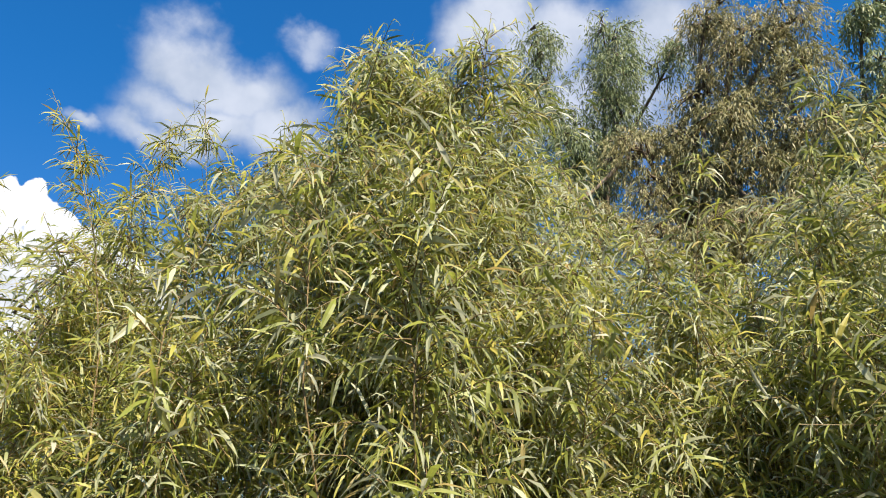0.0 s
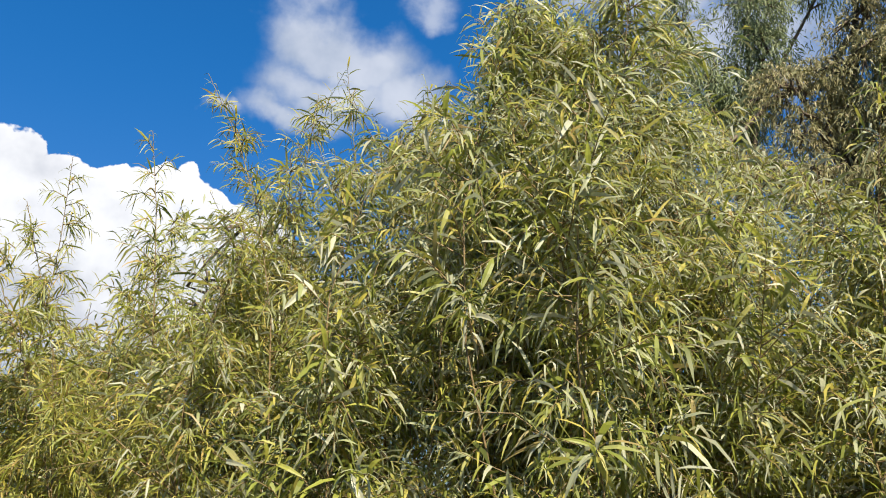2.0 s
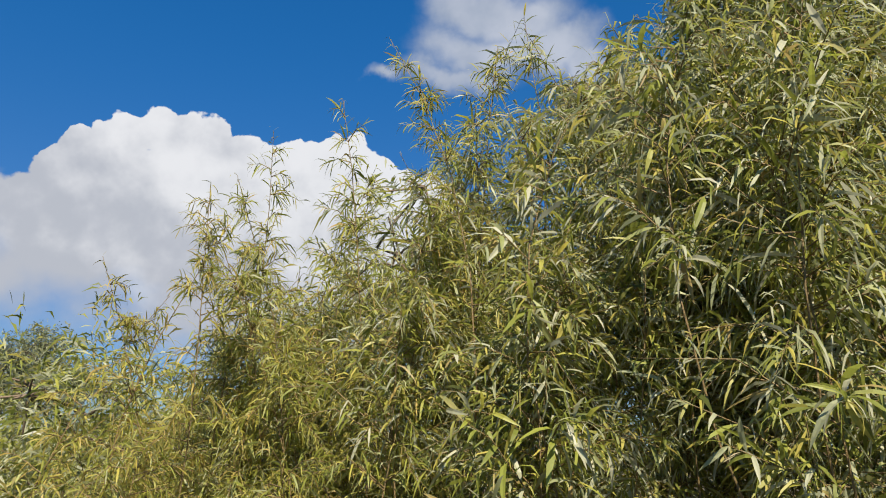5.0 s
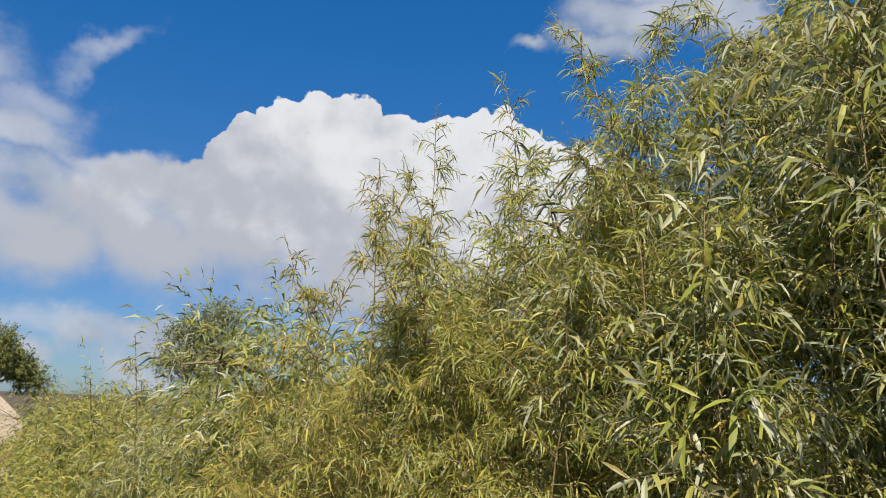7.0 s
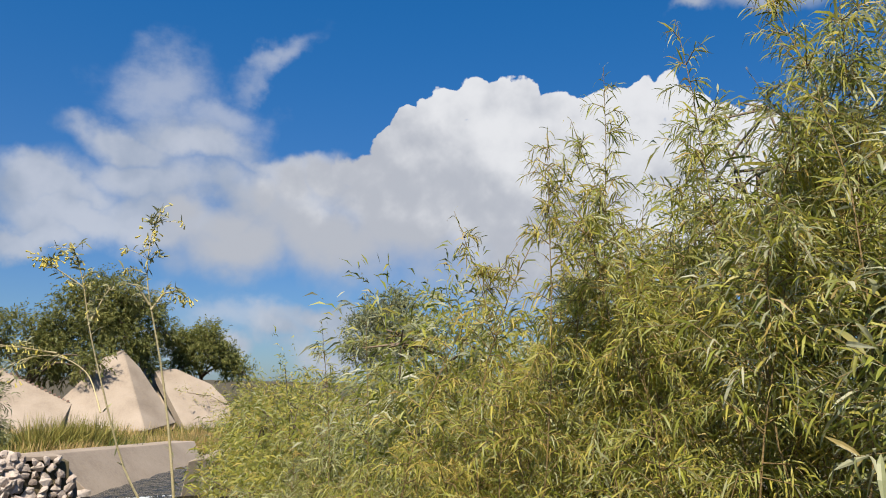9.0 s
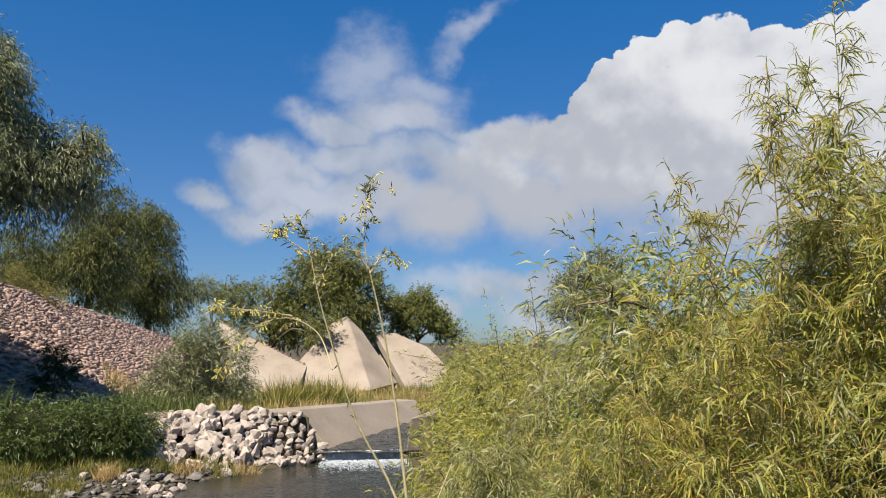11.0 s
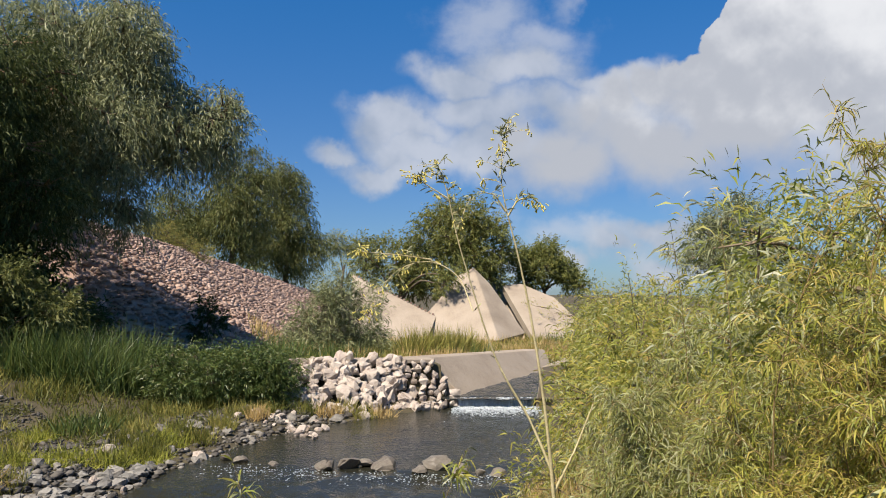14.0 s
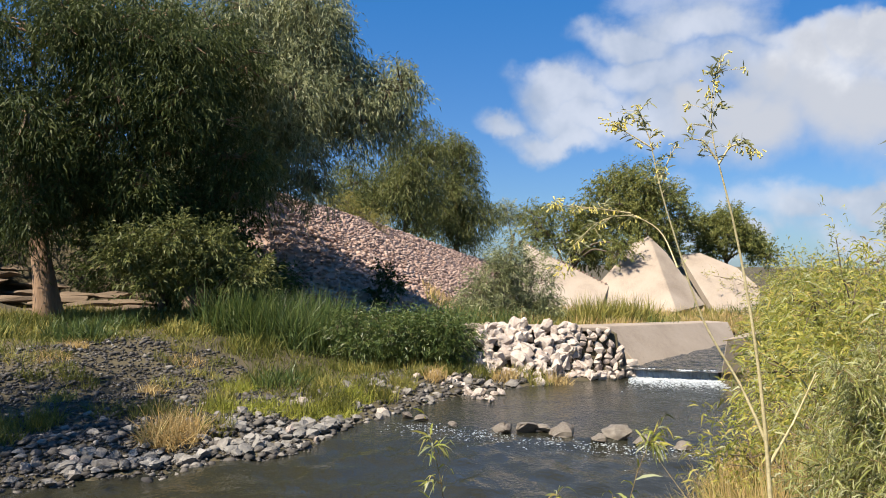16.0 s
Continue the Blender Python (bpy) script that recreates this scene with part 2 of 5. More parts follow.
M_WILLOW_GREY = material("grey_willow_leaf", [(0.13, 0.145, 0.035), (0.20, 0.22, 0.055), (0.27, 0.29, 0.08), (0.40, 0.41, 0.23), (0.31, 0.325, 0.09), (0.45, 0.45, 0.28), (0.25, 0.27, 0.065), (0.43, 0.37, 0.10)], 0.52, 1.0, 9.0, 0.0, 0.45, 0, 0.92, 0.42)
M_WILLOW_RUST = material("rusty_willow_leaf", [(0.14, 0.15, 0.03), (0.24, 0.25, 0.04), (0.32, 0.315, 0.055), (0.46, 0.40, 0.08), (0.42, 0.30, 0.085), (0.31, 0.315, 0.08), (0.46, 0.36, 0.11), (0.26, 0.28, 0.06)], 0.55, 1.0, 9.0, 0.0, 0.45, 0, 0.92, 0.4)
# Leaf greens darkened to hold the shade the left-bank trees stand in.
M_TREE_SHADED = material("shaded_tree_leaf", [(0.02, 0.034, 0.010), (0.038, 0.056, 0.015), (0.07, 0.088, 0.023), (0.12, 0.13, 0.036)], 0.6, 0.5, 4.0, 0.0, 0.3, 0, 0.6, 0.2)
M_OLIVE = material("olive_tree_leaf", [(0.06, 0.08, 0.024), (0.125, 0.145, 0.04), (0.21, 0.215, 0.062), (0.31, 0.28, 0.09)], 0.55, 0.5, 4.0, 0.0, 0.35, 0, 0.6, 0.3)
# Ramp spans the shade and highlight tones of the sunlit willow crown.
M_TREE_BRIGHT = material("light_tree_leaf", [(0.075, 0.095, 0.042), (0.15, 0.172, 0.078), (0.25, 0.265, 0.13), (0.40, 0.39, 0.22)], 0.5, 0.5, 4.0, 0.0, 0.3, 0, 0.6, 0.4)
M_PEPPER = material("pepper_tree_leaf", [(0.13, 0.14, 0.06), (0.22, 0.22, 0.09), (0.30, 0.27, 0.125), (0.38, 0.29, 0.15)], 0.55, 0.6, 5.0, 0.0, 0.35, 0, 0.55, 0.4)
M_PEPPER_GREEN = material("green_pepper_tree_leaf", [(0.09, 0.13, 0.055), (0.15, 0.20, 0.085), (0.22, 0.26, 0.12), (0.30, 0.31, 0.16)], 0.55, 0.6, 5.0, 0.0, 0.35, 0, 0.55, 0.4)
M_REED = material("reed_leaf", [(0.032, 0.058, 0.015), (0.058, 0.095, 0.024), (0.105, 0.138, 0.036), (0.18, 0.185, 0.06)], 0.45, 0.8, 6.0, 0.0, 0.3, 0, 0.7, 0.4)
M_DIKE = material("dike_tree_leaf", [(0.045, 0.06, 0.02), (0.09, 0.11, 0.032), (0.155, 0.165, 0.052), (0.24, 0.22, 0.08)], 0.55, 0.5, 4.0, 0.0, 0.35, 0, 0.6, 0.3)
M_TURF = material("turf_blade", [(0.05, 0.062, 0.014), (0.10, 0.115, 0.024), (0.17, 0.165, 0.036), (0.27, 0.22, 0.06)], 0.6, 0.6, 6.0, 0.0, 0.35, 0, 0.6, 0.3)
M_GRASS = material("grass_blade", [(0.10, 0.125, 0.025), (0.19, 0.19, 0.045), (0.30, 0.26, 0.07), (0.40, 0.31, 0.11)], 0.6, 0.6, 6.0, 0.0, 0.3, 0, 0.65, 0.3)
M_CUSHION = material("cushion_grass_blade", [(0.14, 0.17, 0.025), (0.24, 0.26, 0.04), (0.34, 0.34, 0.06), (0.42, 0.38, 0.09)], 0.55, 0.6, 6.0, 0.0, 0.4, 0, 0.65, 0.3)
M_DRY = material("dry_grass_blade", [(0.27, 0.18, 0.065), (0.40, 0.28, 0.11), (0.52, 0.39, 0.18), (0.60, 0.50, 0.28)], 0.65, 1.0, 8.0, 0.0, 0.35, 0, 0.7, 0.3)
M_STEM = material("willow_bark", [(0.10, 0.07, 0.03), (0.16, 0.115, 0.045), (0.24, 0.15, 0.065)], 0.6, 8.0, 90.0, 0.4)
M_BARK = material("tree_bark", [(0.06, 0.045, 0.032), (0.12, 0.09, 0.06), (0.20, 0.15, 0.10)], 0.85, 3.0, 26.0, 0.9, stretch=(1, 1, 0.25))
M_BARK_RED = material("reddish_bark", [(0.11, 0.065, 0.04), (0.22, 0.14, 0.085), (0.36, 0.24, 0.155)], 0.88, 3.0, 22.0, 1.0, stretch=(1, 1, 0.2))
M_ROCK = material("pale_rock", [(0.17, 0.13, 0.105), (0.34, 0.28, 0.24), (0.46, 0.40, 0.35), (0.58, 0.52, 0.46)], 0.85, 2.5, 30.0, 0.6, per_piece=0.35)
M_RIPRAP = material("pink_rock", [(0.15, 0.095, 0.075), (0.265, 0.178, 0.142), (0.37, 0.265, 0.215), (0.49, 0.385, 0.325)], 0.88, 2.0, 22.0, 0.6, per_island=0.6)
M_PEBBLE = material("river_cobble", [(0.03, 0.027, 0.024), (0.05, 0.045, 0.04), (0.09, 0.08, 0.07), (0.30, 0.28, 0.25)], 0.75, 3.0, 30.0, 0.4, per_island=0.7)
# Near-black covers wet stone and also the bank's shade, put into the colour.
M_GRAVEL = material("wet_shaded_gravel", [(0.018, 0.016, 0.015), (0.04, 0.037, 0.034), (0.085, 0.078, 0.07)], 0.5, 3.0, 30.0, 0.0, per_island=0.7)
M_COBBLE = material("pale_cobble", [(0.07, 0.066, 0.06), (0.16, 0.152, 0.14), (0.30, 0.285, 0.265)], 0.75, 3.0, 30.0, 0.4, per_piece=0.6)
M_WET = material("wet_rock", [(0.05, 0.042, 0.034), (0.12, 0.10, 0.08), (0.16, 0.14, 0.115), (0.26, 0.235, 0.20)], 0.4, 4.0, 30.0, 0.5, per_piece=0.3)
M_CONCRETE = material("worn_concrete", [(0.17, 0.135, 0.105), (0.27, 0.225, 0.18), (0.34, 0.29, 0.24)], 0.9, 0.8, 22.0, 0.3)
M_SOIL = material("bank_soil", [(0.024, 0.020, 0.012), (0.046, 0.038, 0.022), (0.078, 0.064, 0.035), (0.06, 0.058, 0.024)], 0.95, 1.1, 14.0, 0.8)
M_WATER = water_material("river_water", (0.022, 0.022, 0.015), 17.0, 0.45)
M_WATER_FAST = water_material("swift_water", (0.02, 0.022, 0.018), 9.0, 1.0)
M_FOAM = material("white_water", [(0.26, 0.30, 0.33), (0.42, 0.46, 0.50), (0.62, 0.65, 0.67)], 0.5, 5.0, 30.0, 0.6)


# ---- building helpers ----
RNG = np.random.default_rng(11)


def mesh_object(name, verts, faces, mat, parent=None, smooth=False, label=""):
    me = bpy.data.meshes.new(name)
    verts = np.asarray(verts, dtype=np.float32).reshape(-1, 3)
    if isinstance(faces, np.ndarray):
        n, k = faces.shape
        me.vertices.add(len(verts)), me.loops.add(n * k), me.polygons.add(n)
        me.vertices.foreach_set("co", verts.ravel())
        me.loops.foreach_set("vertex_index", faces.astype(np.int32).ravel())
        me.polygons.foreach_set("loop_start", np.arange(0, n * k, k, dtype=np.int32))
        me.update(calc_edges=True)
    else:
        me.from_pydata([tuple(v) for v in verts.tolist()], [], faces)
    if smooth:
        me.polygons.foreach_set("use_smooth", np.ones(len(me.polygons), dtype=bool))
    me.materials.append(mat)
    ob = new(name, me)
    if parent is not None:
        ob.parent = parent
    if label:
        ob["label"] = label
    return ob


def part(name, bm, mat, parent, label=""):
    me = bpy.data.meshes.new(name)
    bm.to_mesh(me)
    bm.free()
    me.materials.append(mat)
    ob = new(name, me)
    ob.parent = parent
    if label:
        ob["label"] = label
    return ob


def thing(name, label, category, place=(0, 0, 0), group="", kind=""):
    ob = new(name)
    ob.location = place
    ob.empty_display_size = 0.1
    return tagged(ob, label, category, group, kind)


def unit(v):
    v = np.asarray(v, dtype=float)
    return v / (np.linalg.norm(v, axis=-1, keepdims=True) + 1e-9)


def tube_arrays(path, radii, sides=6):
    """Rings along a path, as vertices and quads."""
    path = np.asarray(path, dtype=float)
    tan = unit(np.gradient(path, axis=0))
    ref = np.where(np.abs(tan[:, 2:3]) > 0.9, np.array([[1.0, 0, 0]]), np.array([[0, 0, 1.0]]))
    a = unit(np.cross(tan, ref))
    b = np.cross(tan, a)
    ang = np.linspace(0, 2 * np.pi, sides, endpoint=False)
    ring = path[:, None] + np.asarray(radii)[:, None, None] * (np.cos(ang)[None, :, None] * a[:, None] + np.sin(ang)[None, :, None] * b[:, None])
    n = len(path)
    i = np.arange(n - 1)[:, None] * sides
    j = np.arange(sides)[None]
    k = (j + 1) % sides
    quads = np.stack([i + j, i + k, i + sides + k, i + sides + j], -1).reshape(-1, 4)
    return ring.reshape(-1, 3), quads


def joined(pieces):
    verts, faces, n = [], [], 0
    for v, f in pieces:
        verts.append(v), faces.append(f + n)
        n += len(v)
    return np.concatenate(verts), np.concatenate(faces)


# leaf outlines: how far along, half width, as fractions
LEAF_FINE = ((0.0, 0.10), (0.22, 0.85), (0.5, 1.0), (0.78, 0.6), (1.0, 0.02))
LEAF_PLAIN = ((0.0, 0.2), (0.42, 1.0), (1.0, 0.03))
LEAF_BENT = ((0.0, 0.2), (0.3, 1.0), (0.68, 0.8), (1.0, 0.03))


def leaf_arrays(pos, way, length, width, droop, outline=LEAF_FINE, fold=0.25, rng=RNG):
    """Lance-shaped leaves, folded along the rib, that arch over by droop; all in one pair of arrays."""
    pos, way = np.asarray(pos, dtype=float), unit(way)
    n = len(pos)
    length, width, droop = (np.broadcast_to(np.asarray(x, dtype=float), (n,)) for x in (length, width, droop))
    rnd = rng.normal(size=(n, 3))
    rnd[:, 2] *= 0.5
    side = unit(np.cross(way, rnd))
    face = np.cross(side, way)
    out = []
    mid, last = pos, 0.0
    for t, w in outline:
        bend = unit(way + np.array([0, 0, -1.0]) * (droop * (t + last))[:, None])
        mid = mid + bend * (length * (t - last))[:, None]
        last = t
        half = side * (width * w * 0.5)[:, None]
        up = face * (width * w * 0.5 * fold)[:, None]
        out += [mid - half + up, mid, mid + half + up] if fold else [mid - half, mid + half]
    k = 3 if fold else 2
    m = len(outline)
    verts = np.stack(out, 1)
    quads = []
    for r in range(m - 1):
        for c in range(k - 1):
            quads.append([r * k + c, r * k + c + 1, (r + 1) * k + c + 1, (r + 1) * k + c])
    faces = (np.arange(n)[:, None, None] * (m * k) + np.array(quads)[None]).reshape(-1, 4)
    return verts.reshape(-1, 3), faces


def rhomb_arrays(pos, way, length, width, droop, rng=RNG):
    """Far leaves: one bent lozenge each."""
    pos, way = np.asarray(pos, dtype=float), unit(way)
    rnd = rng.normal(size=pos.shape)
    rnd[:, 2] *= 0.5
    side = unit(np.cross(way, rnd)) * (width * 0.5)[:, None]
    mid = pos + way * (length * 0.45)[:, None]
    tip = pos + way * length[:, None] + np.array([0, 0, -1.0]) * (length * droop)[:, None]
    verts = np.stack([pos, mid + side, tip, mid - side], 1).reshape(-1, 3)
    return verts, np.arange(len(verts)).reshape(-1, 4)


def inside_polygon(px, py, poly):
    hit = np.zeros(px.shape, dtype=bool)
    j = len(poly) - 1
    for i in range(len(poly)):
        xi, yi = poly[i]
        xj, yj = poly[j]
        cross = ((yi > py) != (yj > py)) & (px < (xj - xi) * (py - yi) / (yj - yi + 1e-12) + xi)
        hit ^= cross
        j = i
    return hit


def polygon_distance(px, py, poly):
    """Signed: positive outside."""
    best = np.full(px.shape, 1e9)
    for i in range(len(poly)):
        ax, ay = poly[i - 1]
        bx, by = poly[i]
        t = np.clip(((px - ax) * (bx - ax) + (py - ay) * (by - ay)) / ((bx - ax) ** 2 + (by - ay) ** 2), 0, 1)
        best = np.minimum(best, np.hypot(px - ax - t * (bx - ax), py - ay - t * (by - ay)))
    return np.where(inside_polygon(px, py, poly), -best, best)


def ease(lo, hi, x):
    t = np.clip((x - lo) / (hi - lo), 0, 1)
    return t * t * (3 - 2 * t)


def lumps(x, y, s):
    return np.sin(x * s + 1.3 * np.sin(y * s * 0.7)) * np.cos(y * s * 0.9 + 1.7 * np.sin(x * s * 0.6 + 1))


# ---- ground and river ----
RIVER = [(-3.6, -14), (-5.2, -8), (-6.9, -4.4), (-7.4, -3.1), (-8.1, -1.9), (-8.6, -1.1), (-9.8, -0.65), (-11.0, 0.2), (-12.3, 1.2), (-12.9, 2.3), (-13.5, 3.4), (-13.8, 4.0),
         (-13.5, 5.7), (-12, 5.2), (-9.4, 4.2), (-7.8, 3.5), (-6.4, 2.7), (-5.0, 1.55), (-4.0, 0.2), (-3.2, -3), (-2.0, -8), (-1.0, -14)]
# the open cobble beach below the turf
GRAVEL = [(-7.0, -3.0), (-7.9, -1.7), (-8.4, -0.9), (-9.8, -0.5), (-10.5, -1.6), (-12.9, -2.6), (-13.3, -4.3), (-12.0, -5.4), (-9.0, -6.5), (-6.4, -5.0)]
CHANNEL = [(-13.7, 4.1), (-15.2, 5.35), (-17.9, 7.8), (-20.5, 12), (-23, 22), (-18, 22), (-15.8, 12), (-14.6, 8), (-13.3, 5.7)]
CREST_WAY = radians(81.2)
EYE_END = (-0.454, -0.116)


def along_dike(x, y):
    """Distance along the dike and to its side (left is minus), from where the walk ends."""
    dx, dy = x - EYE_END[0], y - EYE_END[1]
    ax, ay = -math.sin(CREST_WAY), math.cos(CREST_WAY)
    return dx * ax + dy * ay, dx * ay * 1.0 - dy * ax * 1.0


def crest_line(s):
    """How far to the left the dike's crest runs, and its height: it bends round and sinks at its end."""
    return np.interp(s, (40, 50, 56, 60, 70), (8.1, 6.4, 4.2, 1.3, -6.0)), np.interp(s, (40, 50, 56, 60, 70), (4.35, 3.73, 2.9, 2.05, 1.0))


def above_wall(x, y):
    """How far a place lies behind the upper edge of the weir's wing wall."""
    return (-4.78 * (y - 3.86) - 4.73 * (x + 14.61)) / 6.72


def ground_height(x, y):
    x, y = np.asarray(x, dtype=float), np.asarray(y, dtype=float)
    d = polygon_distance(x, y, RIVER)
    c = polygon_distance(x, y, CHANNEL)
    h = np.where(d < 0, -0.45 * ease(0, 0.9, -d), 0.02 + 0.16 * ease(0, 1.2, d) + 0.55 * ease(1.6, 5.5, d))
    near = ease(-6.0, -2.5, x) * ease(-9, -5, y)
    h = h + np.where(d > 0, near * 0.45 * ease(0.0, 1.0, d), 0)
    s, side = along_dike(x, y)
    terrace = ease(14.0, 14.6, s) * ease(-9, -5, -np.abs(side - 4))
    h = np.where(d > 0, h + 0.25 * terrace, h)
    h = np.where(d > 0, h * (1 - 0.8 * ease(15.2, 20.0, s) * ease(-4, -2, side)), h)
    back, top = crest_line(s)
    dike = np.clip(top - 0.35 - 0.645 * np.maximum(0, back + side), 0, None) * ease(17.5, 22.0, s)
    h = np.where(dike > 0, np.maximum(h, 0.35 + dike), h)
    hill = ease(-7.6, -13.0, y) * ease(-3, -9, x) * (1.6 + 0.5 * np.floor(3 * ease(-8, -11, y)) / 3)
    h = np.where(d > 0.5, h + hill, h)
    h = np.where((c < 0) & (d > 0), -0.25, h)
    wall = above_wall(x, y)
    h = np.where((wall > -1.2) & (wall < 0.3) & (y > 4.0) & (y < 9.4) & (x < -13.9), -0.4, h)
    h = h + 0.03 * lumps(x, y, 2.3) * (d > 0) + 0.02 * lumps(x, y, 6.1) * (d > 0)
    far = ease(110, 200, np.hypot(x, y))
    return h * (1 - far) + 1.2 * far


def build_ground():
    def axis(lo, hi, fine):
        inner = np.arange(lo, hi + 1e-6, fine)
        grow = np.cumsum(fine * 1.15 ** np.arange(1, 50))
        grow = grow[grow < 1500]
        return np.concatenate([(lo - grow)[::-1], inner, hi + grow])
    xs, ys = axis(-32, 4, 0.2), axis(-12, 16, 0.2)
    gx, gy = np.meshgrid(xs, ys, indexing="ij")
    gz = ground_height(gx, gy)
    v = np.stack([gx, gy, gz], -1).reshape(-1, 3)
    nx, ny = gx.shape
    i, j = np.meshgrid(np.arange(nx - 1), np.arange(ny - 1), indexing="ij")
    a = (i * ny + j).ravel()
    f = np.stack([a, a + ny, a + ny + 1, a + 1], -1)
    ob = mesh_object("ground", v, f, M_SOIL, smooth=True)
    return tagged(ob, "brown earth river bank with a stony dike", "ground", kind="structure")


def water_sheet(name, poly, z, label, step, grow, rough, mat=M_WATER):
    """Rippled water over a stretch of river; rough: how high the ripples are at a place."""
    xs = [p[0] for p in poly]
    ys = [p[1] for p in poly]
    gx, gy = np.meshgrid(np.arange(min(xs) - grow, max(xs) + grow, step), np.arange(min(ys) - grow, max(ys) + grow, step), indexing="ij")
    keep = polygon_distance(gx + step / 2, gy + step / 2, poly) < grow
    rng = np.random.default_rng(8)
    gz = np.zeros(gx.shape)
    for k in range(26):
        ln = 0.15 * 1.09 ** k
        a = radians(70) + rng.normal() * 0.8
        gz = gz + 0.42 * ln ** 0.7 * 0.45 * np.sin((gx * math.cos(a) + gy * math.sin(a)) * 6.283 / ln + rng.random() * 6 + 1.5 * lumps(gx, gy, 1.1 + 0.1 * k)) / 26
    gz = z + gz * rough(gx, gy)
    nx, ny = gx.shape
    v = np.stack([gx, gy, gz], -1).reshape(-1, 3)
    i, j = np.nonzero(keep[:-1, :-1])
    a = i * ny + j
    f = np.stack([a, a + ny, a + ny + 1, a + 1], -1)
    used, inv = np.unique(f.ravel(), return_inverse=True)
    ob = mesh_object(name, v[used], inv.reshape(-1, 4), mat, smooth=True)
    return tagged(ob, label, "water", kind="structure")


build_ground()
def river_rough(x, y):
    below = ease(-9.5, -8.8, x)
    return 0.16 + 0.8 * below + 0.5 * ease(-12.4, -13.4, x) * ease(3.2, 4.2, y)


water_sheet("water", [p for p in RIVER], 0.0, "dark rippled river water below a low weir", 0.075, 0.4, river_rough)
water_sheet("water_upper", CHANNEL, 0.17, "blue rippled water above the weir", 0.06, 0.15, lambda x, y: 0.4, M_WATER_FAST)


# ---- willow thicket ----
# bearing, height of the thicket's top over the water, distance of its front
THICKET = np.array([
    (-50, 2.6, 2.3), (-42, 3.2, 2.3), (-35, 3.62, 2.3), (-31, 3.5, 2.3), (-27, 3.35, 2.3), (-23, 3.25, 2.3), (-15, 3.2, 2.3), (-11, 3.25, 2.25), (-10, 3.36, 2.2), (-8.7, 3.5, 2.2), (-5, 3.78, 2.2),
    (-2, 3.93, 2.2), (1.3, 4.04, 2.2), (5, 3.98, 2.2), (8.5, 3.8, 2.2), (10, 3.56, 2.2), (11.5, 3.36, 2.22), (15, 3.34, 2.25), (20, 3.34, 2.35), (26, 3.3, 2.5), (29.5, 3.12, 2.6), (31, 2.95, 2.6),
    (33, 2.88, 2.6), (36, 2.84, 2.6), (38.5, 2.82, 2.6), (42, 2.76, 2.65), (45, 2.66, 2.7), (47.5, 2.57, 2.75), (50, 2.46, 2.8), (52, 2.34, 2.9), (55.5, 2.24, 3.2), (59, 2.16, 3.8), (61, 2.09, 4.2),
    (63, 1.97, 4.8), (66, 1.7, 5.5)])
# slender wands that stand out over the rest: bearing, height of the tip
WANDS = [(-33, 3.86), (-28.5, 3.6), (-22, 3.5), (-14.7, 3.42), (-2.4, 4.14), (1.5, 4.1), (5, 4.17), (11.6, 3.78), (14.5, 3.56), (17.3, 3.68), (19.2, 3.7), (21, 3.86), (23.4, 3.94), (25.6, 3.66), (27.7, 3.84),
         (29.6, 3.5), (32.2, 3.52), (34.4, 3.2), (37.0, 3.42), (38.6, 3.12), (41, 3.05), (44, 3.2), (45.6, 3.1), (50.5, 2.86), (53.1, 2.8), (57.4, 2.52), (59.6, 2.55)]


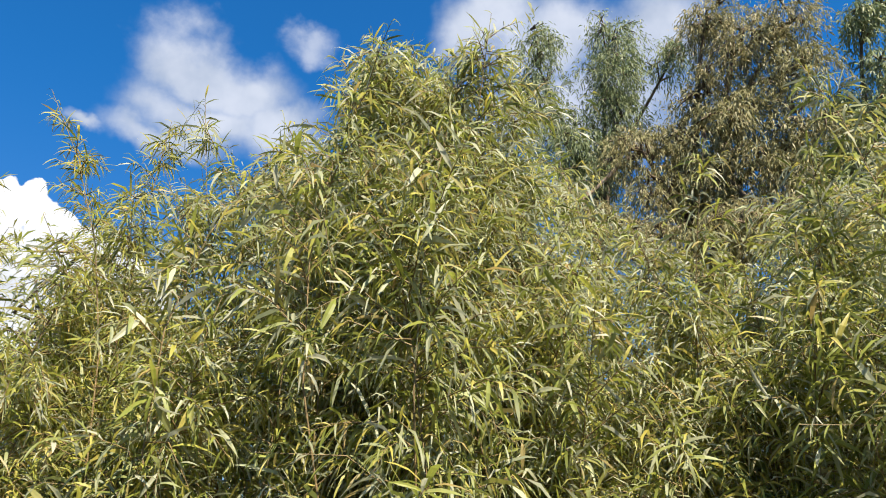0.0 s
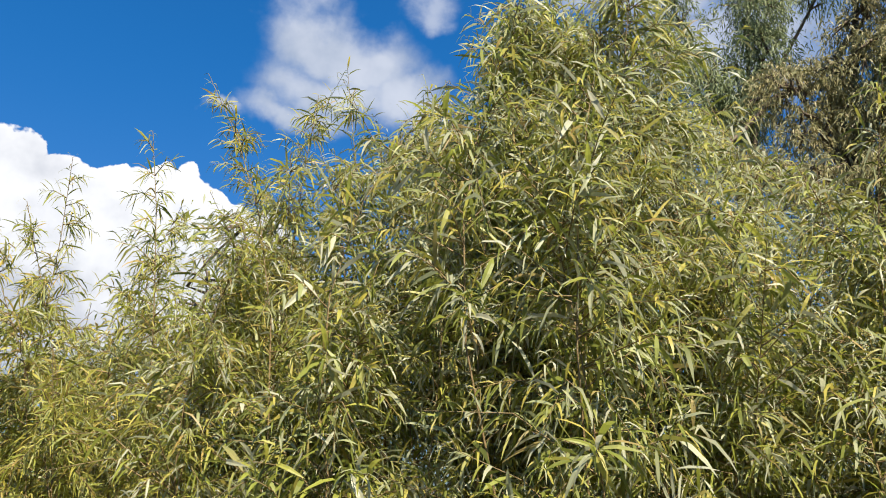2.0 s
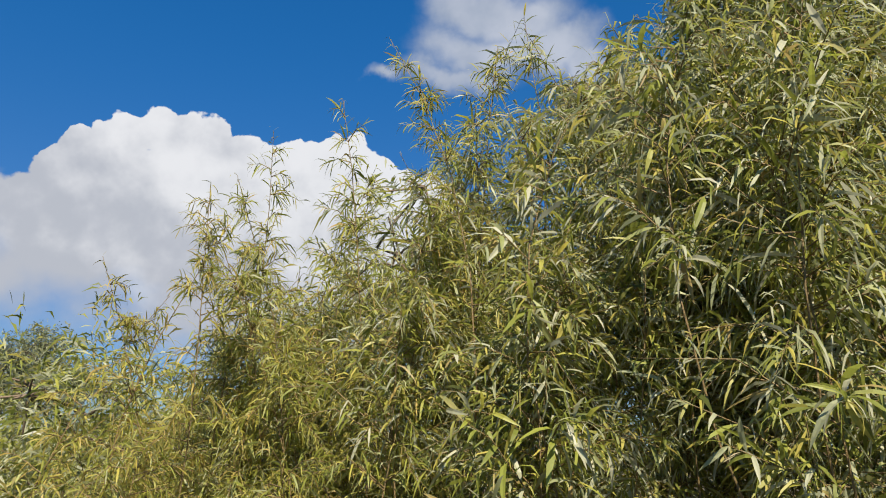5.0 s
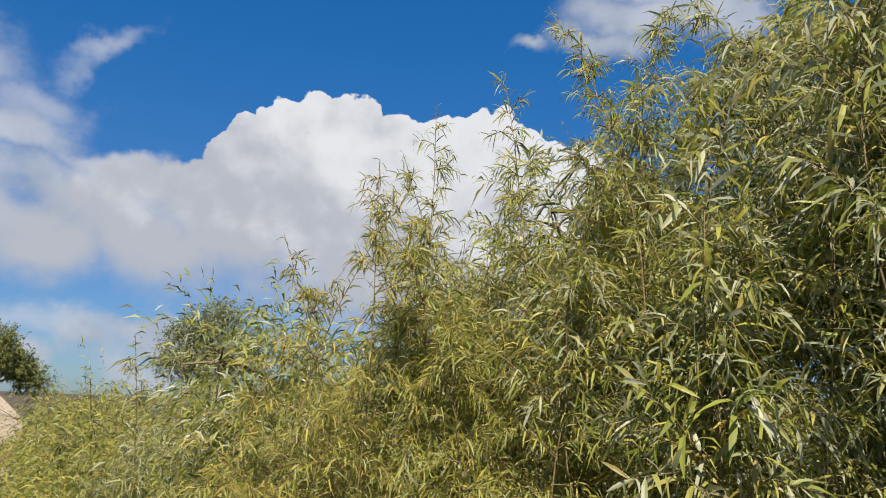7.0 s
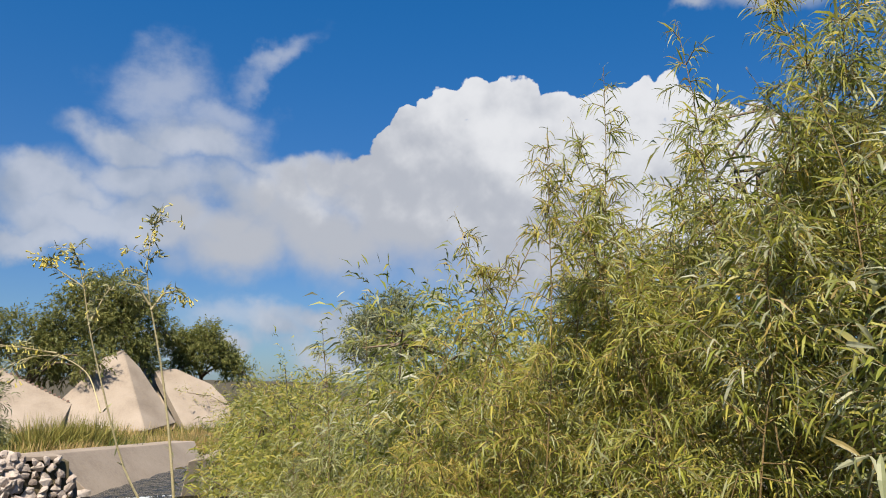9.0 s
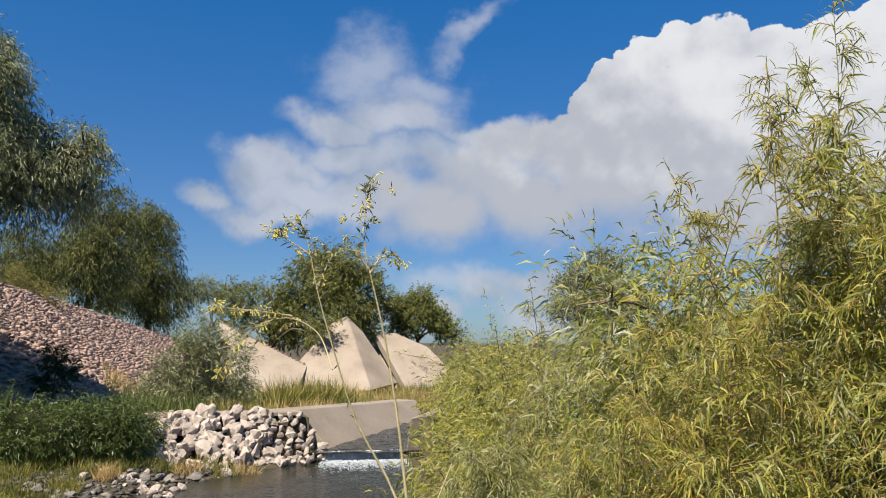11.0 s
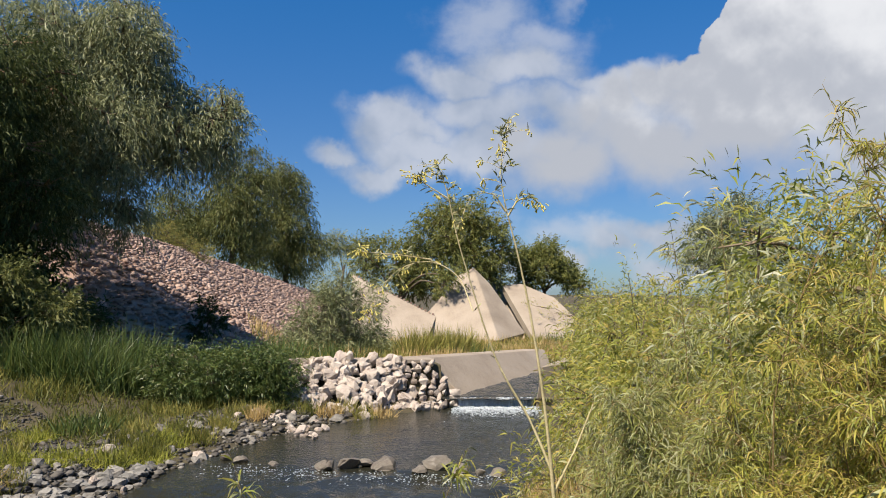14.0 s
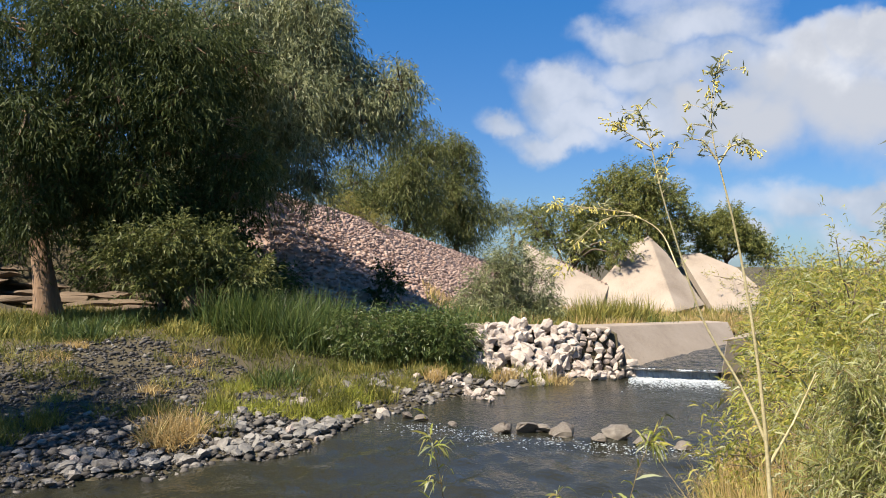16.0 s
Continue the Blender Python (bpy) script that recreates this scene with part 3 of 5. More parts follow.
def willow_stem(base, tip, rng, leaf, spread, dense=1.0, from_part=0.25):
    """One shoot with its side twigs: tubes, and leaves as place, way, length."""
    base, tip = np.array(base, float), np.array(tip, float)
    height = tip[2] - base[2]
    n = 9
    t = np.linspace(0, 1, n)[:, None]
    sway = rng.normal(size=3) * 0.09 * height
    sway[2] = 0
    line = base + (tip - base) * t + sway * np.sin(t * np.pi)
    nod = unit(np.append(rng.normal(size=2), 0)) * 0.06 * height
    line = line + nod * t ** 4 - np.array([0, 0, 0.05 * height]) * t ** 5 * rng.random()
    tubes = [tube_arrays(line, 0.001 + 0.0038 * (1 - t[:, 0]), 5)]
    pos, way, size = [], [], []

    def dress(path, count, start, big):
        ts = np.linspace(start, 1.0, count)
        k = np.linspace(0, 1, len(path))
        p = np.stack([np.interp(ts, k, path[:, i]) for i in range(3)], -1)
        tang = unit(np.stack([np.interp(ts, k, unit(np.gradient(path, axis=0))[:, i]) for i in range(3)], -1))
        turn = np.arange(count) * 2.4 + rng.random() * 6
        a = unit(np.cross(tang, rng.normal(size=3)))
        b = np.cross(tang, a)
        out = np.cos(turn)[:, None] * a + np.sin(turn)[:, None] * b
        w = unit(tang * 0.6 + out * (0.55 + 0.5 * rng.random(count))[:, None] + np.array([0, 0, 0.2]))
        pos.append(p), way.append(w)
        size.append(leaf * 1.08 * big * (0.55 + 0.7 * rng.random(count)) * (1.05 - 0.5 * ts ** 3))

    slender = spread < 0.2
    dress(line, int(175 * dense) if slender else int(64 * dense), 0.58 if slender else 0.5, 1.15 if slender else 0.85)
    twigs = int(72 * dense) if slender else int(48 * dense * max(1.0, height / 1.6))
    for s in from_part + (0.97 - from_part) * rng.random(twigs) ** 0.8:
        i = s * (n - 1)
        lo = int(i)
        p0 = line[lo] + (line[min(lo + 1, n - 1)] - line[lo]) * (i - lo)
        ang = rng.random() * 2 * np.pi
        reach = spread * (0.4 + 0.8 * rng.random()) * ((2.1 - 1.8 * s) if slender else (1.6 - 1.25 * s))
        out = np.array([math.cos(ang), math.sin(ang), 0.0])
        q = np.linspace(0, 1, 3)[:, None]
        arch = p0 + out * reach * q + np.array([0, 0, 1.0]) * reach * ((0.5 + 0.8 * rng.random()) * q - (0.4 + 0.9 * rng.random()) * q ** 2)
        tubes.append(tube_arrays(arch, 0.0026 - 0.0018 * q[:, 0], 3))
        dress(arch, int((7 + 46 * reach) * (0.12 / leaf) ** 0.9), 0.1, 1.12 - 0.3 * s)
    return tubes, np.concatenate(pos), np.concatenate(way), np.concatenate(size)


def single_leaf(name, seed, mat):
    """One lance-shaped leaf, a unit long, along +y."""
    rng = np.random.default_rng(seed)
    droop, w = 0.5 + 1.3 * rng.random(), 0.095 + 0.045 * rng.random()
    v, f = [], []
    y, z, last = 0.0, 0.0, 0.0
    for i, (t, k) in enumerate(LEAF_FINE):
        bend = math.atan(droop * (t + last))
        y, z, last = y + math.cos(bend) * (t - last), z - math.sin(bend) * (t - last), t
        for c in (-1, 0, 1):
            v.append((c * w * k * 0.5, y, abs(c) * 0.3 * w * k * 0.5 + z))
    for i in range(len(LEAF_FINE) - 1):
        for c in (0, 1):
            f.append((i * 3 + c, i * 3 + c + 1, i * 3 + c + 4, i * 3 + c + 3))
    me = bpy.data.meshes.new(name)
    me.from_pydata(v, [], f)
    me.materials.append(mat)
    return me


M_LEAF_PIECE = material("willow_leaf_single", [(0.10, 0.12, 0.026), (0.17, 0.195, 0.036), (0.23, 0.262, 0.046), (0.285, 0.315, 0.054), (0.355, 0.355, 0.064), (0.48, 0.41, 0.09), (0.28, 0.315, 0.10), (0.44, 0.45, 0.31), (0.30, 0.33, 0.17), (0.50, 0.50, 0.36), (0.24, 0.27, 0.09), (0.42, 0.27, 0.10)], 0.50, 1.2, 9.0, 0.0, 0.46, 0.95, 0, 0.5)
LEAF_MESHES = [single_leaf("leaf", 900 + i, M_LEAF_PIECE) for i in range(6)]


def willow(x, y, stems, leaf, mat, label, seed, singles=0, row=0, group="willow thicket", slim=0.092):
    """stems: tips with their heights. One shrub with its shoots and leaves; some leaves are pieces of their own."""
    rng = np.random.default_rng(seed)
    z = float(ground_height(x, y))
    o = np.array([x, y, z])
    shrub = thing("willow_shrub", label, "shrub", o, group)
    pos, way, size = [], [], []
    for tip, spread, dense, start in stems:
        foot = np.array([x + rng.normal() * 0.06, y + rng.normal() * 0.06, z - 0.03])
        tubes, p, w, s = willow_stem(foot, tip, rng, leaf, spread, dense, start)
        v, f = joined(tubes)
        mesh_object("stem", v - o, f, M_STEM, shrub, True)
        pos.append(p), way.append(w), size.append(s)
    pos, way, size = np.concatenate(pos), np.concatenate(way), np.concatenate(size)
    keep = np.ones(len(pos), dtype=bool)
    if singles:
        # the outermost on the side of the open bank
        depth = np.hypot(pos[:, 0], pos[:, 1]) + rng.random(len(pos)) * 0.25 - 0.1 * pos[:, 2]
        pick = np.argsort(np.where(pos[:, 2] > 1.9, depth, 99))[:singles]
        keep[pick] = False
        for i in pick:
            w = Vector(way[i])
            side = w.cross(Vector(rng.normal(size=3) * 0.45 + (0, 0, 1))).normalized()
            m = Matrix((side, w, side.cross(w))).transposed()
            ob = new("leaf", LEAF_MESHES[int(rng.integers(6))])
            ob.parent = shrub
            ob.matrix_basis = Matrix.LocRotScale(Vector(pos[i] - o), m.to_quaternion(), Vector((1, 1, 1)) * float(size[i]) * 1.12)
    pos, way, size = pos[keep], way[keep], size[keep]
    if row == 2:
        v, f = rhomb_arrays(pos, way, size, size * (slim + 0.055), 0.3 + 0.6 * rng.random(len(size)), rng)
    else:
        v, f = leaf_arrays(pos, way, size, size * (slim + 0.045 * rng.random(len(size))), 0.25 + 1.5 * rng.random(len(size)) ** 1.4, LEAF_BENT if row == 0 else LEAF_PLAIN, 0.0, rng)
    ob = mesh_object("foliage", v - o, f, mat, shrub)
    ob["kind"] = "stuff"
    return shrub


def build_thicket():
    rng = np.random.default_rng(5)
    seed = 100
    yaw = -44.0
    wands = list(WANDS)
    while yaw < 64:
        front = np.interp(yaw, THICKET[:, 0], THICKET[:, 2])
        for row in (-1, 0, 1, 2):
            a = min(63.5, yaw + rng.normal() * 1.5 + row * 2.5)
            d = front + 0.22 + row * 0.5 + rng.normal() * 0.08 if row >= 0 else front + 0.04
            x, y = -math.sin(radians(a)) * d, math.cos(radians(a)) * d
            fine = ease(20, 35, a)
            hollow = ease(3, 9, a) * ease(28, 24, a)
            if row < 0 and -1 < a < 26:
                continue
            stems = []
            for k in range(int((4, 6, 5, 4)[row + 1] + 2 * fine)):
                ang, r = rng.random() * 6.28, 0.46 * math.sqrt(rng.random())
                tx, ty = x + math.cos(ang) * r, y + math.sin(ang) * r
                th = math.degrees(math.atan2(-tx, ty))
                # what stands farther back rises higher
                deep = math.hypot(tx, ty) / (np.interp(th, THICKET[:, 0], THICKET[:, 2]) + 0.3)
                cap = 2.2 + (np.interp(th, THICKET[:, 0], THICKET[:, 1]) - 2.2) * deep - 0.05 * fine - 0.16 * ease(44, 50, th)
                if th > 63.5:
                    continue
                low = (0.30 + 0.22 * rng.random(), 0.30 * rng.random(), 0.24 * rng.random() ** 1.5, 0.2 * rng.random() ** 1.5)[row + 1]
                stems.append(((tx, ty, cap * (1.0 - low)), 0.42 - 0.1 * fine, (0.8, 1.0, 0.85, 0.6)[row + 1] * (1 + 0.45 * fine * (row < 2)), 0.25 - 0.15 * fine + 0.30 * hollow))
            if row == 0:
                for tall in [w for w in wands if abs(w[0] - a) < 5]:
                    wands.remove(tall)
                    cap = np.interp(tall[0], THICKET[:, 0], THICKET[:, 1])
                    far = np.interp(tall[0], THICKET[:, 0], THICKET[:, 2]) + 0.3
                    bushy = abs(tall[0] - 1) < 8
                    for k in range(3 if bushy else 2 if tall[0] < 48 else 1):
                        b = radians(tall[0] + (rng.normal() * 1.6 if k else 0))
                        top = tall[1] + 0.02 if k == 0 else cap + (tall[1] - cap) * (0.1 + 0.45 * rng.random())
                        stems.append(((-math.sin(b) * far, math.cos(b) * far, top), 0.36 if bushy else 0.19 if k == 0 else 0.24, 0.8 if bushy else 0.25 if tall[0] > 48 else 0.45 if k == 0 else 0.5, 0.5))
            if not stems:
                continue
            seed += 1
            if fine > 0.5:
                tone = (0, 1, 0, 0, 1, 0, 2, 0, 1, 0, 0)[seed * 7 % 11]
                willow(x, y, stems, 0.078, (M_WILLOW_YELLOW, M_WILLOW_GREY, M_WILLOW_RUST)[tone],
                       "bushy willow shrub with narrow %s leaves on the river bank" % ("yellow-green", "grey-green", "rusty yellow")[tone], seed, 0, max(0, row), slim=0.055)
            else:
                willow(x, y, stems, 0.112 - 0.034 * ease(12, 28, a), M_WILLOW, "tall willow shrub with long narrow grey-green leaves on the bank", seed, (150 if row == 0 else 90) if row <= 0 and a > -32 else 0, max(0, row), slim=0.062)
        yaw += math.degrees(0.42 / front)


build_thicket()


# ---- trees ----
def tree(name, base, trunk_top, radius, crown, leaf, count, mat, label, category="tree", weep=0.0, seed=1, strand=0.8, width=0.16, sides=10, clumps=6, bark=M_BARK):
    """crown: puffs as centre and half sizes, that limbs lead to and short leafy twigs fill."""
    rng = np.random.default_rng(seed)
    puffs = []
    for cx, cy, cz, rx, ry, rz in crown:
        puffs.append((cx, cy, cz, rx * 0.72, ry * 0.72, rz * 0.72, None))
        for _ in range(clumps):
            d = unit(rng.normal(size=3) + np.array([0, 0, 0.25])) * (0.62 + 0.3 * rng.random())
            k = 0.30 + 0.22 * rng.random()
            puffs.append((cx + d[0] * rx, cy + d[1] * ry, cz + d[2] * rz, rx * k, ry * k, rz * k, (cx, cy, cz)))
    crown = puffs
    base, trunk_top = np.array(base, float), np.array(trunk_top, float)
    ob = thing(name, label, category, base)
    t = np.linspace(0, 1, 9)[:, None]
    bend = rng.normal(size=3) * 0.04 * np.linalg.norm(trunk_top - base)
    line = base + (trunk_top - base) * t + bend * np.sin(t * np.pi * 1.5)
    v, f = tube_arrays(line, radius * (1.0 - 0.45 * t[:, 0] + 0.5 * (1 - t[:, 0]) ** 6), sides)
    mesh_object("trunk", v - base, f, bark, ob, True)
    vol = np.array([a[3] * a[4] * a[5] for a in crown]) ** 0.72
    vol = vol / vol.sum()
    pos, way, size = [], [], []
    for (cx, cy, cz, rx, ry, rz, home), share in zip(crown, vol):
        c = np.array([cx, cy, cz])
        q = np.linspace(0, 1, 8 if home is None else 5)[:, None]
        start = line[rng.integers(5, 9)] if home is None else np.array(home)
        limb = start + (c - start) * q + np.array([0, 0, 0.12]) * np.linalg.norm(c - start) * np.sin(q * np.pi) + rng.normal(size=3) * 0.05 * np.sin(q * 6)
        pieces = [tube_arrays(limb, radius * (0.36 if home is None else 0.12) * (1 - 0.8 * q[:, 0]) + 0.005, 6 if home is None else 4)]
        n = max(8, int(count * share / 14))
        d = unit(rng.normal(size=(n, 3)))
        r = (0.35 + 0.65 * rng.random(n) ** 0.5)[:, None] * (1 + 0.16 * np.sin(d[:, :1] * 5 + cx) * np.cos(d[:, 1:2] * 6 + cy))
        anchor = c + d * r * np.array([rx, ry, rz])
        for k in range(0, n, max(1, n // 4)):
            br = limb[-2] + (anchor[k] - limb[-2]) * q
            pieces.append(tube_arrays(br[::2], (radius * 0.13 * (1 - 0.85 * q[:, 0]) + 0.004)[::2], 3))
        lv, lf = joined(pieces)
        mesh_object("limb", lv - base, lf, bark, ob, True)
        m = 14
        u = rng.random((n, m))
        out = unit(d * np.array([1, 1, 0.6]) + rng.normal(size=(n, 3)) * 0.5 + np.array([0, 0, 0.35 * (1 - weep)]))
        ln = strand * (0.6 + 0.8 * rng.random(n))
        p = anchor[:, None] + out[:, None] * (ln[:, None] * u * (1 - 0.55 * weep))[..., None]
        p = p + np.array([0, 0, -1.0]) * (ln[:, None] * u ** 1.5 * weep * 1.1)[..., None]
        p = p + rng.normal(size=p.shape) * strand * 0.07
        w = out[:, None] * (1 - 0.6 * weep) + rng.normal(size=(n, m, 3)) * 0.55 + np.array([0, 0, -0.9 * weep - 0.1])
        pos.append(p.reshape(-1, 3)), way.append(w.reshape(-1, 3))
        size.append((leaf * (0.6 + 0.7 * rng.random((n, m)))).ravel())
    pos, way, size = np.concatenate(pos), np.concatenate(way), np.concatenate(size)
    v, f = rhomb_arrays(pos, way, size, size * width, 0.2 + 0.3 * rng.random(len(size)), rng)
    cr = mesh_object("crown", v - base, f, mat, ob)
    cr["kind"] = "stuff"
    return ob


def on_ground(x, y, sink=0.05):
    return (x, y, float(ground_height(x, y)) - sink)


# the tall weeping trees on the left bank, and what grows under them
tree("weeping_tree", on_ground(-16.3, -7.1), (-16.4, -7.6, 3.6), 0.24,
     [(-15.2, -7.0, 6.3, 1.38, 1.38, 1.17), (-15.7, -5.8, 6.5, 1.48, 1.48, 1.26), (-16.2, -4.4, 6.4, 1.27, 1.27, 1.07), (-15.2, -7.0, 4.6, 1.38, 1.38, 1.17), (-15.8, -5.7, 4.7, 1.48, 1.48, 1.26), (-16.2, -4.4, 4.8, 1.27, 1.27, 1.07), (-16.9, -3.8, 6.2, 0.87, 0.87, 0.74), (-15.1, -7.2, 3.3, 0.84, 0.84, 0.72), (-15.5, -6.4, 3.3, 0.84, 0.84, 0.72), (-15.9, -5.3, 3.5, 0.84, 0.84, 0.72), (-16.4, -3.6, 4.2, 0.84, 0.84, 0.72), (-16.4, -3.4, 3.3, 0.52, 0.52, 0.45), (-16.2, -4.3, 3.2, 0.64, 0.64, 0.54)], 0.13, 105000, M_TREE_SHADED, "large weeping willow tree, its shade put into dark green hanging foliage", weep=0.55, seed=3, strand=0.7, width=0.17, bark=M_BARK_RED)
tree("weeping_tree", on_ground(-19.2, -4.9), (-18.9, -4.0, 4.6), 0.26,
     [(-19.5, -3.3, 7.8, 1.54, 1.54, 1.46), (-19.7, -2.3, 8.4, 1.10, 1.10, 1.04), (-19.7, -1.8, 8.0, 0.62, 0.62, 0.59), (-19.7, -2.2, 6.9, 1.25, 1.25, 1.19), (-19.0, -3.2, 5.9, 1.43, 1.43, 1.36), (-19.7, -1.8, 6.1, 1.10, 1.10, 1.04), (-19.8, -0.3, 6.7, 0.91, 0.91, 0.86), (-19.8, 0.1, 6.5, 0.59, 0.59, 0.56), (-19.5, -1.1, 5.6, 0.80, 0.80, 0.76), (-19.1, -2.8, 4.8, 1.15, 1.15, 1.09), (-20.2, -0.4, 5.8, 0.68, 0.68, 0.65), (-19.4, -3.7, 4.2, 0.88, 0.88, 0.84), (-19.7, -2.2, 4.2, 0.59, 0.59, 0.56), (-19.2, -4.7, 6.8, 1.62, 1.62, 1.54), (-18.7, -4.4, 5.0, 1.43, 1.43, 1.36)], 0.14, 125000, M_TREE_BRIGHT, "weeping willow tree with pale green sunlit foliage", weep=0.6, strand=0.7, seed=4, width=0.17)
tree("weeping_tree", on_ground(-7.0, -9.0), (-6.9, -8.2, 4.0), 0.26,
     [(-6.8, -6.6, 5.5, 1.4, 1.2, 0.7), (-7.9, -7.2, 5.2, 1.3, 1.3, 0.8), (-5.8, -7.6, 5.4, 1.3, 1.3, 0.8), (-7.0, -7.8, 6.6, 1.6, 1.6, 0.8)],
     0.17, 9000, M_TREE_SHADED, "weeping willow tree that shades the gravel bank", weep=0.6, seed=2)
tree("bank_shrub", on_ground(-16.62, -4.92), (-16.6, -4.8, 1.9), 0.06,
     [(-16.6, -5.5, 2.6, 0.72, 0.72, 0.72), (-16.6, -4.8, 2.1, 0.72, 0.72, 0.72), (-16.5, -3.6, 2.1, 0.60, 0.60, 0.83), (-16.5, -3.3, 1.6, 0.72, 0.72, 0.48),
      (-16.6, -4.5, 3.0, 0.72, 0.72, 0.48)], 0.12, 16000, M_TREE_SHADED, "leafy shrub under the trees, their shade put into its dark leaves", "shrub", seed=5, strand=0.4, width=0.4)
tree("weeping_tree", on_ground(-23.2, -6.6), (-23.2, -6.4, 4.4), 0.26,
     [(-21.7, -9.0, 6.5, 1.87, 1.87, 1.87), (-22.3, -7.2, 6.4, 2.03, 2.03, 2.03), (-22.9, -5.2, 5.8, 1.56, 1.56, 1.56), (-21.7, -8.9, 4.1, 1.56, 1.56, 1.56), (-22.4, -7.0, 4.3, 1.56, 1.56, 1.56), (-22.9, -5.1, 4.7, 1.09, 1.09, 1.09)], 0.17, 24000, M_DIKE, "weeping willow tree behind the others, in their shade", weep=0.55, strand=0.9, seed=25, width=0.2)
tree("bank_shrub", on_ground(-15.00, -3.90), (-15.00, -3.90, 1.5), 0.04,
     [(-14.6, -5.0, 2.2, 0.36, 0.36, 0.36), (-14.9, -4.3, 2.4, 0.34, 0.34, 0.34), (-15.1, -3.5, 2.2, 0.36, 0.36, 0.36), (-15.2, -2.9, 1.7, 0.32, 0.32, 0.32), (-15.0, -3.9, 1.7, 0.36, 0.36, 0.36), (-14.8, -4.6, 1.6, 0.30, 0.30, 0.30)], 0.10, 16000, M_DIKE, "leafy mid-green shrub in the shade of the willow", "shrub", seed=26, strand=0.35, width=0.28)
# on the dike
tree("dike_tree", on_ground(-57.3, 0.9), (-57.3, 0.9, 6.2), 0.24,
     [(-57.3, 1.1, 11.2, 1.66, 1.66, 1.66), (-57.3, 0.4, 8.6, 2.03, 2.03, 2.03), (-57.3, 2.0, 7.9, 1.85, 1.85, 1.85), (-57.3, -1.1, 7.3, 2.03, 2.03, 2.03), (-57.3, 1.3, 5.4, 1.66, 1.66, 1.66), (-57.2, -3.4, 8.0, 1.85, 1.85, 1.85), (-57.3, -2.6, 6.1, 1.48, 1.48, 1.48), (-57.3, 2.5, 10.0, 1.11, 1.11, 1.11)], 0.27, 42000, M_DIKE, "weeping tree on the crest of the stone dike", weep=0.6, seed=6, strand=1.5, width=0.2)
tree("dike_tree", on_ground(-63.1, 5.3), (-63.0, 5.3, 6.2), 0.24,
     [(-63.1, 4.5, 11.6, 1.56, 1.56, 1.56), (-63.1, 5.6, 11.0, 1.43, 1.43, 1.43), (-63.1, 5.3, 8.2, 2.24, 2.24, 2.24), (-62.9, 7.1, 6.4, 1.56, 1.56, 1.56), (-63.2, 4.0, 5.8, 1.84, 1.84, 1.84), (-63.0, 6.2, 5.0, 1.63, 1.63, 1.63)], 0.27, 38000, M_DIKE, "weeping tree on the crest of the stone dike", weep=0.6, seed=7, strand=1.5, width=0.2)
tree("far_tree", on_ground(-75.5, 11.9), (-75.5, 11.9, 5.2), 0.16, [(-75.5, 11.3, 6.8, 1.08, 1.08, 1.08), (-75.2, 12.7, 6.5, 0.79, 0.79, 0.79)], 0.26, 5000, M_TREE_BRIGHT,
     "distant green tree behind the dike", seed=8)
tree("bank_shrub", on_ground(-41.2, -2.6), (-41.2, -2.5, 5.0), 0.05, [(-41.1, -3.7, 5.0, 0.75, 0.75, 0.59), (-41.2, -2.6, 4.8, 0.85, 0.85, 0.68), (-41.3, -1.7, 4.4, 0.68, 0.68, 0.54), (-41.3, -1.0, 4.1, 0.54, 0.54, 0.44)], 0.16, 9000, M_GRASS, "yellowish scrub along the crest of the dike", "shrub", seed=18, strand=0.5, width=0.1)
# round trees over the spillway
tree("mesquite_tree", on_ground(-34.2, 7.9), (-34.0, 8.0, 2.4), 0.16,
     [(-34.3, 6.4, 3.8, 0.86, 0.86, 0.86), (-34.0, 7.8, 3.5, 1.06, 1.06, 1.06), (-33.7, 9.0, 3.0, 1.00, 1.00, 1.00), (-33.5, 9.9, 3.8, 0.86, 0.86, 0.86), (-33.8, 8.8, 4.0, 0.81, 0.81, 0.81), (-33.9, 8.4, 2.4, 0.72, 0.72, 0.72), (-30.0, 8.9, 2.5, 0.37, 0.37, 0.37), (-29.9, 9.2, 2.8, 0.30, 0.30, 0.30)], 0.14, 26000, M_OLIVE, "low round dark green tree above the spillway", seed=9, strand=0.45, width=0.3)
tree("mesquite_tree", on_ground(-33.2, 10.6), (-33.1, 10.7, 3.2), 0.16,
     [(-32.3, 9.4, 5.3, 0.81, 0.81, 0.81), (-31.9, 10.5, 5.5, 0.90, 0.90, 0.90), (-31.6, 11.5, 5.0, 0.77, 0.77, 0.77), (-32.1, 9.8, 4.1, 0.95, 0.95, 0.95), (-31.8, 10.8, 4.1, 0.95, 0.95, 0.95), (-31.6, 11.5, 3.3, 0.68, 0.68, 0.68), (-31.4, 12.0, 4.1, 0.59, 0.59, 0.59), (-31.5, 11.7, 2.6, 0.41, 0.41, 0.41)], 0.13, 34000, M_OLIVE, "tall round green tree above the spillway", seed=10, strand=0.45, width=0.3)
tree("mesquite_tree", on_ground(-33.6, 15.0), (-33.5, 15.0, 2.6), 0.14,
     [(-32.3, 13.3, 3.5, 0.70, 0.70, 0.70), (-31.8, 14.2, 3.6, 0.79, 0.79, 0.79), (-31.5, 15.0, 3.1, 0.66, 0.66, 0.66), (-31.2, 15.5, 2.6, 0.51, 0.51, 0.51), (-32.1, 13.7, 2.8, 0.56, 0.56, 0.56)], 0.13, 22000, M_OLIVE, "low spreading green tree above the spillway", seed=11, strand=0.45, width=0.3)
